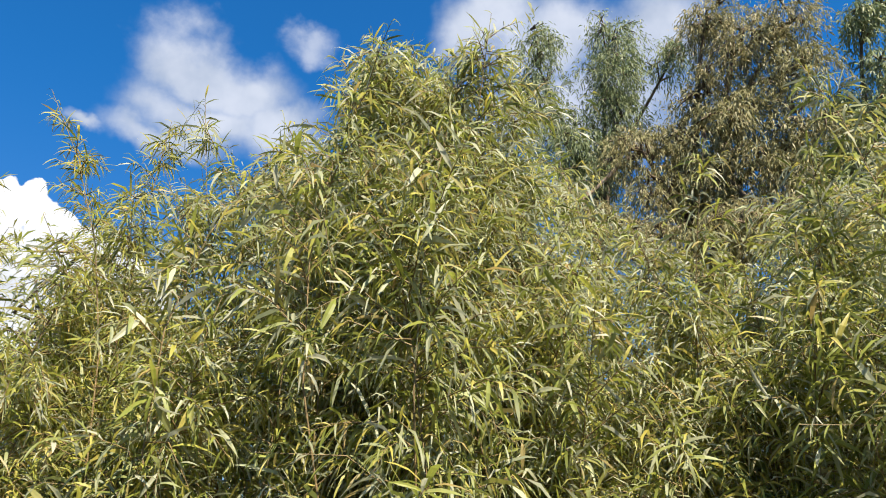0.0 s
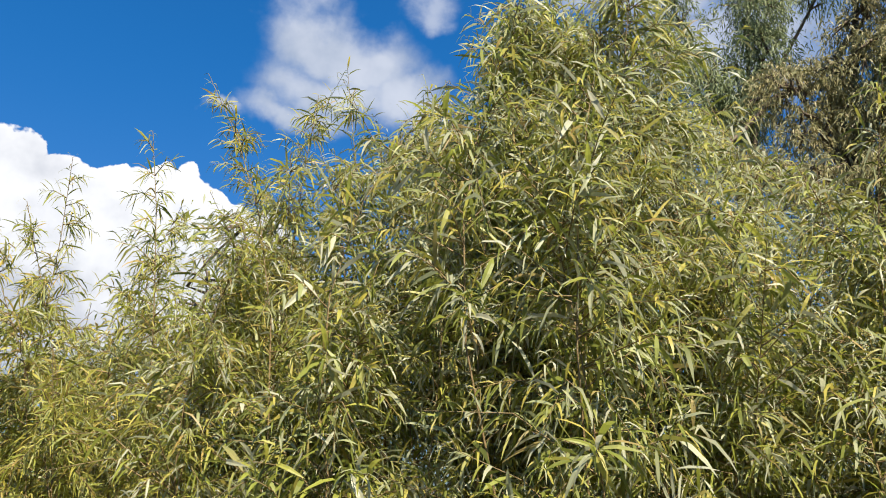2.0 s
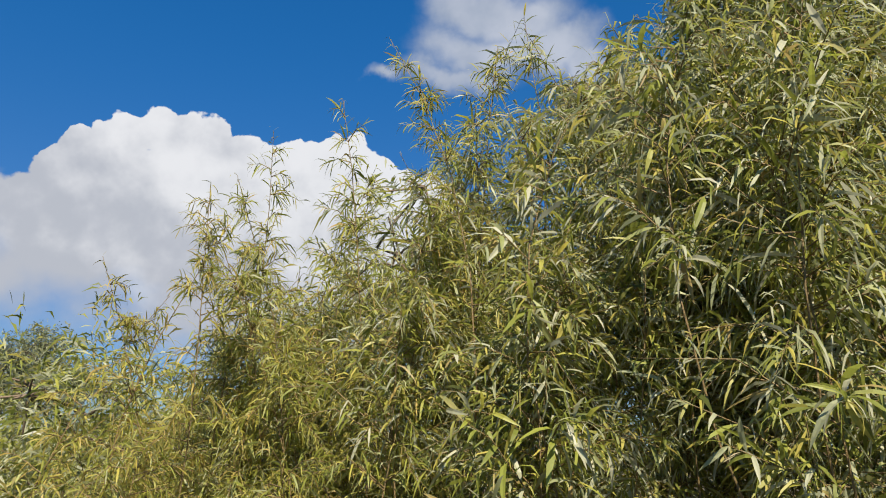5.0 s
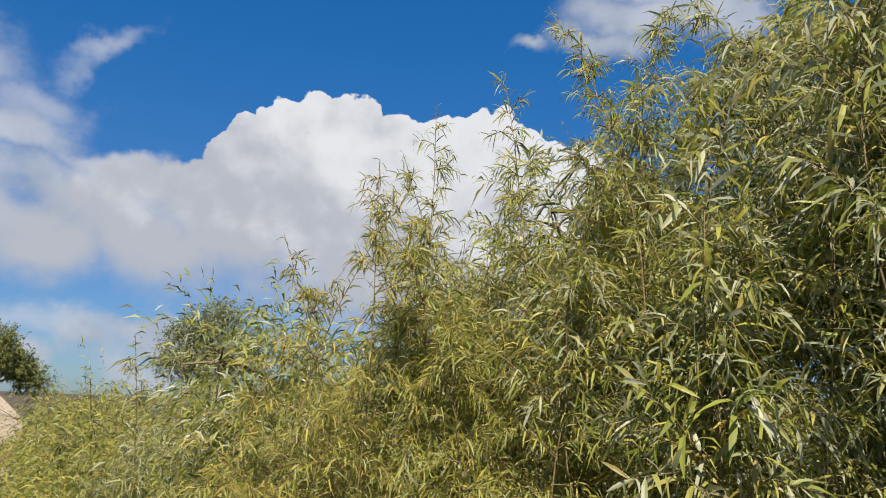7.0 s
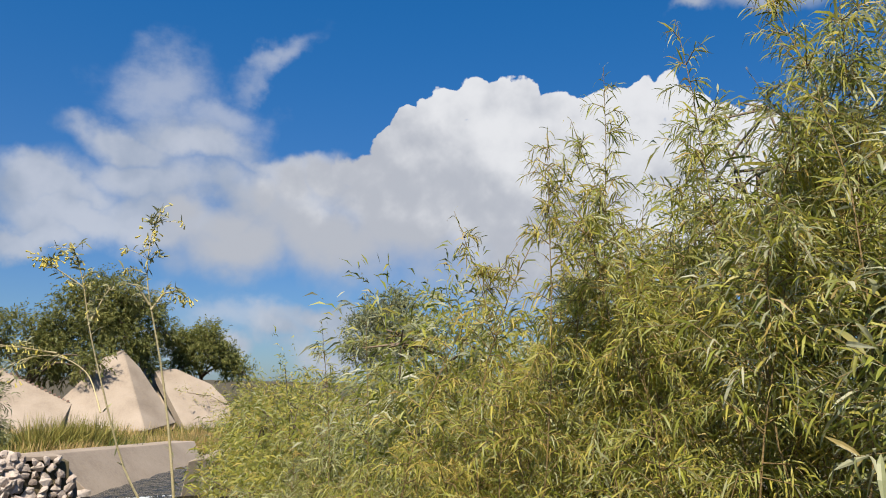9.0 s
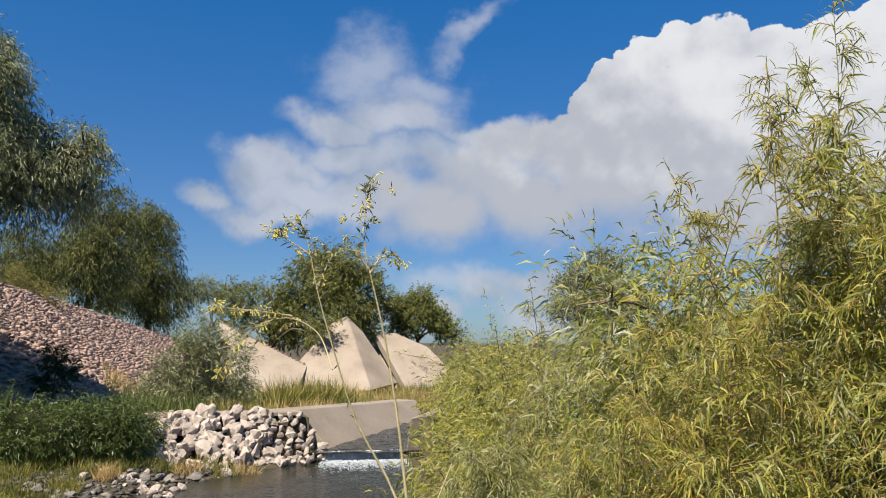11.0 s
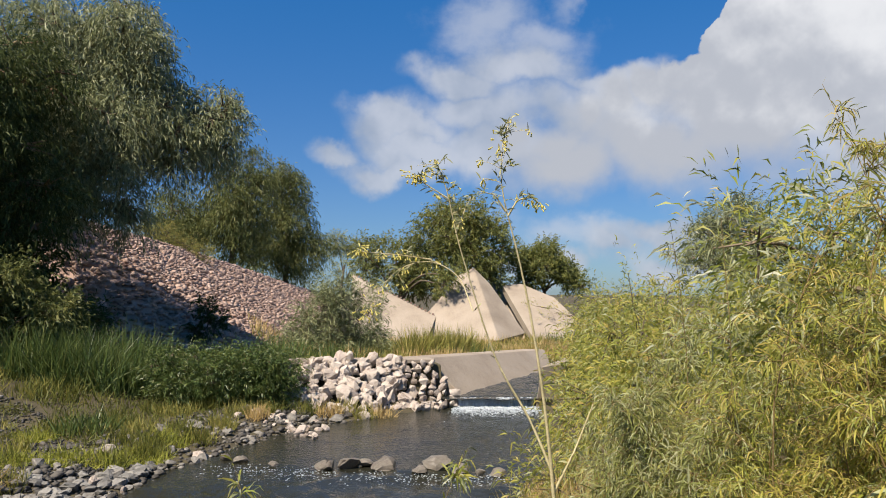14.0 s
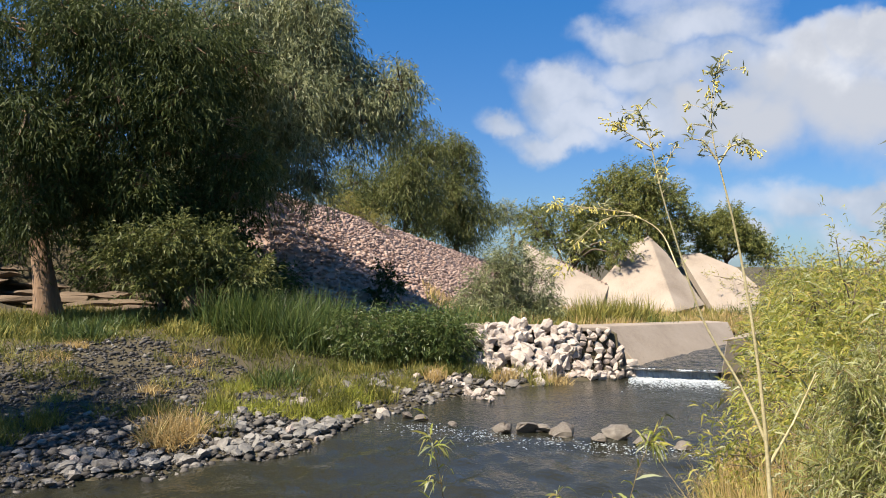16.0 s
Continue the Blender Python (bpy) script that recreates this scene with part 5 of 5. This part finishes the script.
    tagged(mesh_object("shore_grass", v, f, M_TURF), "short yellow-green grass along the river bank", "grass", kind="stuff")
    xs, ys, d = shore_points(46, 0.4, 2.4, rng, (-14, -8), (-6, 1.8))
    for k in range(len(xs)):
        clump("grass_tuft", float(xs[k]), float(ys[k]), 0.2, 120, 0.26, 0.7, 0.01, (M_TURF, M_GRASS, M_TURF)[k % 3], "tuft of yellow-green grass on the gravel", "grass", 180 + k, 0.5, "shore tufts")
    clump("grass_tuft", -8.55, -2.4, 0.30, 620, 0.40, 1.1, 0.009, M_DRY, "tuft of straw-coloured dry grass on the cobbles", "grass", 230, 0.7)
    for k, (x, y, r) in enumerate(((-9.9, -1.75, 0.28), (-10.0, -1.25, 0.28), (-9.75, -2.15, 0.2), (-10.2, -0.85, 0.3), (-11.0, -2.2, 0.22), (-10.9, -0.6, 0.25))):
        clump("grass_tuft", x, y, r, 420, 0.24, 1.0, 0.008, M_CUSHION, "bright yellow-green cushion of grass at the edge of the cobbles", "grass", 850 + k, 0.9, "shore tufts")
    for k in range(34):
        x, y = -12.9 + 5.0 * rng.random(), -5.6 + 4.4 * rng.random()
        if float(polygon_distance(np.array([x]), np.array([y]), GRAVEL)[0]) < -0.1 and x < -8.9 - 0.4 * (y + 4):
            clump("grass_tuft", x, y, 0.16 + 0.14 * rng.random(), 130, 0.2, 1.0, 0.009, (M_TURF, M_GRASS, M_TURF, M_DRY)[k % 4], "sparse tuft of grass among the dark gravel", "grass", 880 + k, 0.7, "shore tufts")
    for k in range(16):
        u = k / 15
        x, y = -4.75 - 2.6 * u + 0.1 * rng.normal(), 1.75 + 1.6 * u + 0.10 * rng.normal()
        clump("grass_tuft", x, y, 0.24, 260, 0.36 + 0.14 * rng.random(), 0.9, 0.007, (M_DRY, M_GRASS, M_DRY)[k % 3], "golden dry grass leaning over the water's edge", "grass", 930 + k, 0.8, "dry grass by the thicket")
    # dry grass at the foot of the thicket
    for k, (x, y) in enumerate(((-5.6, 2.2), (-5.2, 2.0), (-4.9, 1.75), (-5.4, 2.5), (-4.7, 2.0), (-5.0, 2.4))):
        clump("grass_tuft", x, y, 0.28, 420, 0.46, 0.75, 0.007, (M_DRY, M_GRASS)[k % 2], "golden dry grass at the edge of the thicket", "grass", 240 + k, 0.6, "dry grass by the thicket")
    for k, (x, y) in enumerate(((-4.75, 1.95), (-4.45, 2.1), (-5.05, 2.3), (-4.2, 2.25), (-5.5, 2.75), (-4.05, 2.0))):
        clump("grass_tuft", x, y, 0.22, 80, 0.8, 0.4, 0.006, M_DRY, "tall golden dry stalks among the willows", "grass", 270 + k, 0.35, "dry grass by the thicket")


build_herbs()


# ---- concrete spillway ----
def build_spillway():
    ob = thing("spillway", "sloping concrete spillway walls of a dam", "spillway", (-30, 10, 0), kind="structure")
    o = Vector((-30, 10, 0))

    def slab(name, pts, thick):
        a = [Vector(p) - o for p in pts]
        n = (a[1] - a[0]).cross(a[2] - a[0]).normalized()
        if n.x < 0:
            n = -n
        part(name, prism(a, [p - n * thick for p in a]), M_CONCRETE, ob)
    slab("left_apron", [(-33.45, 5.65, 2.95), (-29.69, 8.47, 1.19), (-28.16, 7.64, 0.25), (-28.63, 4.83, 0.2)], 0.35)
    slab("middle_apron", [(-29.97, 7.91, 1.04), (-30.6, 9.13, 2.19), (-31.05, 9.81, 2.9), (-30.96, 10.5, 3.24), (-27.08, 10.2, 0.35), (-28.85, 7.83, 0.21)], 0.35)
    slab("middle_side", [(-30.97, 10.52, 3.24), (-30.43, 11.07, 2.54), (-28.36, 11.82, 0.54), (-27.06, 10.21, 0.35)], 0.3)
    slab("slot_floor", [(-32.85, 11.93, 2.63), (-32.67, 12.68, 2.63), (-29.54, 12.79, 0.25), (-29.69, 12.11, 0.24)], 0.3)
    slab("right_apron", [(-31.13, 11.94, 2.44), (-31.25, 12.21, 2.54), (-31.21, 12.83, 2.57), (-30.74, 13.35, 2.29), (-30.2, 13.95, 1.97), (-29.0, 14.3, 1.19), (-27.82, 13.71, 0.33), (-27.99, 12.04, 0.3)], 0.35)
    first, last = (Vector(p) for p in [(-33.30, 5.72, 2.93), (-29.80, 8.36, 1.28)])
    bm = bmesh.new()
    for k in range(24):
        u = k / 23
        c = first.lerp(last, u) - o
        bmesh.ops.create_cube(bm, size=1.0, matrix=Matrix.Translation(c) @ Matrix.Diagonal((0.07, 0.07, 0.06, 1)))
    part("edge_stones", bm, M_RIPRAP, ob, "row of small brown stones along the edge")


build_spillway()


# ---- flowering plant at the water's edge ----
M_LEDGE = material("brown_ledge_rock", [(0.07, 0.05, 0.033), (0.125, 0.09, 0.06), (0.19, 0.14, 0.095)], 0.9, 2.0, 20.0, 0.7, per_piece=0.3, stretch=(1, 1, 4))
M_FLOWER = material("yellow_flower", [(0.48, 0.40, 0.06), (0.62, 0.54, 0.13), (0.70, 0.64, 0.28)], 0.5, 8.0, 40.0, 0.0, 0.35, 0, 0.6)
M_TOBACCO = material("bluish_leaf", [(0.13, 0.15, 0.07), (0.25, 0.26, 0.13), (0.40, 0.38, 0.19)], 0.45, 3.0, 20.0, 0.0, 0.35, 0, 0.7)
M_STALK = material("pale_stalk", [(0.28, 0.24, 0.12), (0.42, 0.36, 0.20), (0.52, 0.45, 0.27)], 0.6, 10.0, 80.0, 0.3)


def build_flower_plant():
    rng = np.random.default_rng(77)
    base = np.array([-3.34, 1.42, float(ground_height(-3.34, 1.42)) - 0.03])
    ob = thing("flowering_plant", "tall thin plant with yellow flower clusters and pale stalks", "plant", base)

    def stalk(points, r0, r1):
        pts = np.array(points, float)
        k = np.linspace(0, 1, len(pts))
        t = np.linspace(0, 1, 24)
        line = np.stack([np.interp(t, k, pts[:, i]) for i in range(3)], -1)
        for _ in range(3):
            line[1:-1] = (line[:-2] + 2 * line[1:-1] + line[2:]) / 4
        v, f = tube_arrays(line, r1 + (r0 - r1) * (1 - t) ** 2.0, 7)
        mesh_object("stalk", v - base, f, M_STALK, ob, True)
        return line

    def leaves(line, lo, count, size, width=0.3, droop=0.3):
        idx = (lo + (1 - lo) * rng.random(count)) * (len(line) - 1)
        p = line[idx.astype(int)]
        w = rng.normal(size=(count, 3)) + np.array([0, 0, 0.2])
        v, f = leaf_arrays(p, w, size * (0.6 + 0.7 * rng.random(count)), size * width * (0.6 + 0.5 * rng.random(count)), droop, LEAF_FINE, 0.3, rng)
        mesh_object("leaves", v - base, f, M_TOBACCO, ob)

    def flowers(at, count, spread):
        at = np.array(at, float)
        p = at + rng.normal(size=(count, 3)) * spread
        w = unit(p - at + np.array([0, 0, -0.02])) + rng.normal(size=(count, 3)) * 0.3
        pieces = []
        for a, b in zip(p, unit(w)):
            q = np.linspace(0, 1, 4)[:, None]
            pieces.append(tube_arrays(a + b * 0.018 * q, np.array([0.0016, 0.0024, 0.0026, 0.0046]), 5))
        v, f = joined(pieces)
        mesh_object("blossom", v - base, f, M_FLOWER, ob)

    a = stalk([base, (-3.33, 1.39, 1.07), (-3.32, 1.35, 1.48), (-3.32, 1.30, 1.83), (-3.32, 1.23, 2.19), (-3.32, 1.16, 2.43), (-3.32, 1.12, 2.58), (-3.31, 1.13, 2.77), (-3.31, 1.17, 2.84)], 0.0125, 0.0016)
    b = stalk([(-3.33, 1.38, 1.30), (-3.40, 1.30, 1.55), (-3.43, 1.15, 1.78), (-3.43, 1.05, 2.08), (-3.43, 0.96, 2.35), (-3.43, 0.92, 2.56), (-3.43, 0.86, 2.68)], 0.0075, 0.002)
    c = stalk([(-3.43, 1.04, 2.02), (-3.55, 1.02, 2.18), (-3.60, 0.90, 2.25), (-3.60, 0.76, 2.22), (-3.60, 0.66, 2.12), (-3.61, 0.62, 2.02)], 0.0034, 0.0012)
    d = stalk([(-3.60, 0.90, 2.25), (-3.61, 0.74, 2.27), (-3.61, 0.57, 2.28)], 0.004, 0.002)
    e = stalk([(-3.32, 1.16, 2.43), (-3.31, 1.20, 2.50), (-3.31, 1.27, 2.52), (-3.31, 1.30, 2.49)], 0.005, 0.002)
    g = stalk([(-3.32, 1.15, 2.45), (-3.32, 1.10, 2.52), (-3.32, 1.04, 2.53)], 0.005, 0.002)
    h = stalk([(-3.43, 0.96, 2.36), (-3.43, 1.0, 2.46), (-3.43, 1.03, 2.52)], 0.004, 0.002)
    k = stalk([(-3.43, 0.94, 2.50), (-3.44, 0.86, 2.55), (-3.44, 0.77, 2.60)], 0.004, 0.002)
    m = stalk([(-3.33, 1.38, 1.25), (-3.3, 1.46, 1.42), (-3.28, 1.54, 1.62)], 0.008, 0.003)

    def sprays(line, lo, count, reach, size, bloom):
        """Short side twigs, each with a few small leaves and now and then blossoms at its end."""
        twigs, pos, way, ends = [], [], [], []
        for u in lo + (1 - lo) * np.sort(rng.random(count)):
            i = min(len(line) - 2, int(u * (len(line) - 1)))
            p, tang = line[i], unit(line[i + 1] - line[i])
            out = unit(rng.normal(size=3) * np.array([1, 1, 0.5]) + tang * 0.9 + np.array([0, 0, 0.3]))
            ln = reach * (0.5 + rng.random())
            q = np.linspace(0, 1, 4)[:, None]
            path = p + out * ln * q - np.array([0, 0, 0.35]) * ln * q ** 2
            twigs.append(tube_arrays(path, 0.0014 - 0.0007 * q[:, 0], 4))
            for k in range(int(rng.integers(2, 6))):
                f = 0.25 + 0.75 * rng.random()
                pos.append(p + out * ln * f - np.array([0, 0, 0.35]) * ln * f * f)
                way.append(out + rng.normal(size=3) * 0.7)
            if rng.random() < bloom:
                ends.append(path[-1])
        v, f = joined(twigs)
        mesh_object("twig", v - base, f, M_STALK, ob, True)["kind"] = "stuff"
        n = len(pos)
        v, f = leaf_arrays(pos, np.array(way), size * (0.6 + 0.7 * rng.random(n)), size * 0.24 * (0.7 + 0.5 * rng.random(n)), 0.4, LEAF_FINE, 0.3, rng)
        mesh_object("leafage", v - base, f, M_TOBACCO, ob)["kind"] = "stuff"
        for e in ends:
            flowers(e, int(rng.integers(3, 7)), 0.009)

    sprays(a, 0.70, 20, 0.09, 0.036, 0.4), sprays(b, 0.68, 19, 0.09, 0.036, 0.4), sprays(c, 0.25, 20, 0.05, 0.034, 0.3), sprays(d, 0.1, 16, 0.045, 0.032, 0.3)
    sprays(e, 0.1, 8, 0.055, 0.036, 0.4), sprays(g, 0.1, 7, 0.05, 0.036, 0.4), sprays(h, 0.1, 6, 0.05, 0.036, 0.3), sprays(k, 0.1, 7, 0.05, 0.034, 0.5)
    leaves(m, 0.1, 12, 0.06, 0.24), leaves(a, 0.3, 12, 0.04, 0.24), leaves(b, 0.2, 12, 0.04, 0.24)
    for at, n, r in (((-3.31, 1.12, 2.74), 14, 0.022), ((-3.44, 0.77, 2.60), 20, 0.022), ((-3.31, 1.30, 2.49), 10, 0.016), ((-3.61, 0.62, 2.02), 14, 0.025), ((-3.61, 0.57, 2.28), 10, 0.016)):
        flowers(at, int(n * 2.0), r * 0.85)


build_flower_plant()


# ---- young willow shoots in front of the water ----
for k, (x, y, top, lean) in enumerate(((-4.45, 0.0, 1.30, 0.06), (-4.36, 1.30, 1.27, -0.03), (-4.42, 0.72, 0.86, 0.05), (-4.40, 1.0, 0.84, 0.02))):
    willow(x, y, [((x + 0.03, y + lean, top), 0.12, 0.10, 0.6)], 0.12, M_WILLOW, "single young willow shoot with reddish stem by the water", 700 + k, 0, 0, "young shoots")


# ---- low growth on the far side of the thicket ----
def build_far_growth():
    rng = np.random.default_rng(88)
    for k, (x, y, h) in enumerate(((-6.8, 5.2, 1.4), (-8.5, 6.1, 1.5), (-9.8, 7.0, 1.7), (-11.6, 7.2, 1.8), (-9.5, 8.0, 2.2), (-13.5, 9.2, 2.1), (-16, 12, 2.2), (-12, 11, 2.4), (-19, 15.5, 2.4), (-22, 19, 2.6), (-17, 17, 2.7),
                                   (-6.6, 4.9, 1.7), (-5.6, 5.4, 1.9), (-24, 24, 3.0), (-30, 17, 2.2), (-32, 20, 2.6), (-28, 15.5, 1.6))):
        g = float(ground_height(x, y))
        w = 0.9 + 0.05 * abs(x)
        crown = [(x + rng.normal() * 0.5 * w, y + rng.normal() * 0.5 * w, g + (h - g) * (0.35 + 0.4 * rng.random()), w * 0.8, w * 0.8, (h - g) * 0.42) for _ in range(4)]
        tree("bank_shrub", (x, y, g - 0.05), (x, y, g + 0.5), 0.05, crown, 0.12, 3600, M_WILLOW_YELLOW, "low yellow-green willow scrub along the bank", "shrub", seed=300 + k, strand=0.45, width=0.16, clumps=4)


build_far_growth()


def build_bank_edge():
    """Low willows that hang over the water's edge between the thicket and the weir."""
    rng = np.random.default_rng(89)
    for k, (x, y, h) in enumerate(((-10.2, 5.3, 2.25), (-8.7, 4.8, 2.35), (-7.7, 4.5, 2.4), (-6.7, 4.1, 2.4), (-12.1, 6.1, 2.1), (-9.4, 5.2, 2.3), (-11.2, 5.9, 2.2), (-6.1, 3.15, 1.35), (-6.9, 3.75, 1.55), (-7.9, 4.35, 1.6), (-9.0, 4.95, 1.6), (-10.3, 5.7, 1.7), (-11.8, 6.5, 1.6), (-7.4, 4.5, 1.8))):
        g = float(ground_height(x, y))
        crown = [(x + rng.normal() * 0.1, y + rng.normal() * 0.1, g + (h - g) * u, 0.42, 0.42, (h - g) * 0.3) for u in (0.25, 0.6)]
        tree("bank_shrub", (x, y, g - 0.05), (x, y, g + 0.4), 0.03, crown, 0.085, 3600, M_WILLOW_YELLOW, "low willow bush that overhangs the water's edge", "shrub", seed=340 + k, strand=0.35, width=0.15, clumps=4)


build_bank_edge()


def build_point():
    """Stones, tufts and a thin shrub about the point of the far bank."""
    rng = np.random.default_rng(90)
    for k in range(46):
        u = rng.random()
        x, y = -13.7 + 2.4 * u + rng.normal() * 0.12, 0.55 + 0.9 * u + rng.normal() * 0.16
        s = 0.05 + 0.09 * rng.random() ** 1.6
        ob = new("bank_stone", PALE_STONES[int(rng.integers(8))])
        ob.matrix_basis = Matrix.LocRotScale((x, y, max(0.0, float(ground_height(x, y))) + s * 0.25), Euler((rng.normal() * 0.3, rng.normal() * 0.3, rng.random() * 6)), Vector((s, s * 0.85, s * 0.8)))
        tagged(ob, "grey stone lying at the point of the bank", "stone", "stones at the point")
    for k, (x, y) in enumerate(((-12.95, 1.8), (-12.9, 2.35), (-13.0, 2.7), (-13.2, 2.1), (-12.6, 0.6), (-12.9, 0.3))):
        clump("grass_tuft", x, y, 0.2, 150, 0.28, 0.7, 0.01, M_GRASS if k % 2 else M_DRY, "tuft of yellowish grass at the foot of the stones", "grass", 260 + k, 0.5, "shore tufts")
    g = float(ground_height(-20.2, -0.25))
    tree("bank_shrub", (-20.2, -0.25, g - 0.05), (-20.2, -0.3, g + 0.6), 0.02, [(-20.2, -0.3, g + 0.95, 0.32, 0.32, 0.35), (-20.2, -0.1, g + 0.5, 0.22, 0.22, 0.3), (-20.2, -0.55, g + 0.45, 0.2, 0.2, 0.2)],
         0.09, 1500, M_TREE_SHADED, "thin dark shrub among the rocks of the dike", "shrub", seed=345, strand=0.2, width=0.35, clumps=3)


build_point()


def build_backing():
    rng = np.random.default_rng(91)
    for k, a in enumerate(np.arange(-46, 56, 7.0)):
        d = np.interp(a, THICKET[:, 0], THICKET[:, 2]) + 2.1 + 0.3 * rng.random()
        x, y = -math.sin(radians(a)) * d, math.cos(radians(a)) * d
        top = 2.2 + (np.interp(a, THICKET[:, 0], THICKET[:, 1]) - 2.2) * d / (d - 1.8) * 0.9
        g = float(ground_height(x, y))
        crown = [(x + rng.normal() * 0.25, y + rng.normal() * 0.25, z, 0.55, 0.55, 0.5) for z in np.arange(top - 0.55, 1.5, -0.45)]
        tree("bank_shrub", (x, y, g - 0.05), (x, y, g + 1.0), 0.05, crown, 0.105, 5200, M_WILLOW, "willow scrub standing behind the thicket", "shrub", seed=600 + k, strand=0.35, width=0.13, clumps=4)


build_backing()


# ---- white water ----
def build_foam():
    rng = np.random.default_rng(99)
    shapes = [mesh_arrays(stone_mesh("fleck", 90 + i, M_FOAM, 10, 0.5)) for i in range(4)]
    n = 3000
    u, d = rng.random(n), np.abs(rng.normal(size=n)) * 0.5
    x = -13.68 + 0.3 * u + d
    y = 4.15 + 1.5 * u + d * (rng.random(n) - 0.6) * 0.8
    size = (0.010 + 0.024 * rng.random(n)) * (1.2 - 0.6 * np.clip(d, 0, 1))
    v, f = scatter(shapes, np.stack([x, y, 0.005 + 0.02 * rng.random(n)], -1), size, rng, 0.7)
    tagged(mesh_object("foam", v, f, M_FOAM, smooth=True), "white churning foam below the weir", "foam", kind="stuff")
    n = 900
    k = rng.random(n)
    cx = np.interp(k, [0, 0.3, 0.62, 1], [-10.1, -9.5, -9.0, -8.5])
    cy = np.interp(k, [0, 0.3, 0.62, 1], [0.1, 0.95, 2.15, 3.2])
    x, y = cx + 0.15 + np.abs(rng.normal(size=n)) * 0.28, cy + rng.normal(size=n) * 0.22
    size = 0.004 + 0.011 * rng.random(n)
    v, f = scatter(shapes, np.stack([x, y, 0.012 + 0.012 * rng.random(n)], -1), size, rng, 0.6)
    tagged(mesh_object("foam", v, f, M_FOAM, smooth=True), "flecks of white water at the rapids", "foam", kind="stuff")
    # the falling sheet
    strips = []
    for k in range(90):
        u = k / 89
        x, y = -13.72 + 0.3 * u, 4.16 + 1.48 * u
        q = np.linspace(0, 1, 6)
        px = x + 0.10 * q + 0.02 * rng.random()
        pz = 0.165 - 0.19 * q ** 2
        w = 0.006 + 0.012 * rng.random()
        line = np.stack([px, np.full(6, y), pz], -1)
        strips.append(tube_arrays(line, np.full(6, w * 1.1), 4))
    v, f = joined(strips)
    tagged(mesh_object("waterfall", v, f, M_FOAM, smooth=True), "thin white sheet of water falling over the weir", "waterfall", kind="stuff")


build_foam()


# ---- rock ledges and scrub behind the trees ----
def build_ledges():
    rng = np.random.default_rng(123)
    for k in range(7):
        x, y = -18.6 + 0.3 * rng.random(), -11.5 + k * 0.85
        for step in range(3):
            w = 0.7 + 0.4 * rng.random()
            ob = new("rock_ledge", stone_mesh("rock_ledge", 500 + k * 3 + step, M_LEDGE, 30, 0.3))
            z = float(ground_height(x - step * 0.7, y))
            ob.matrix_basis = Matrix.LocRotScale((x - step * 0.7, y + rng.normal() * 0.1, z + 0.06 + 0.14 * step), Euler((rng.normal() * 0.06, rng.normal() * 0.06, rng.normal() * 0.3)), Vector((0.45, w * 0.9, 0.36)))
            tagged(ob, "flat brown rock ledge behind the tree trunk", "rock", "rock ledges")
    for k, (x, y, h) in enumerate(((-19.5, -6.0, 1.9), (-20.5, -8.0, 2.2), (-20.2, -10.5, 2.4), (-18.6, -3.6, 1.3), (-21, -12.5, 2.6))):
        g = float(ground_height(x, y))
        tree("bank_shrub", (x, y, g - 0.05), (x, y, g + 0.5), 0.05, [(x, y, g + h * 0.5, 0.9, 0.9, h * 0.5), (x + 0.3, y + 0.7, g + h * 0.4, 0.8, 0.8, h * 0.4)], 0.13, 4200, M_TREE_SHADED,
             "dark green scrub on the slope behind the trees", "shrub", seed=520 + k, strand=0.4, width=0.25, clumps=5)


build_ledges()
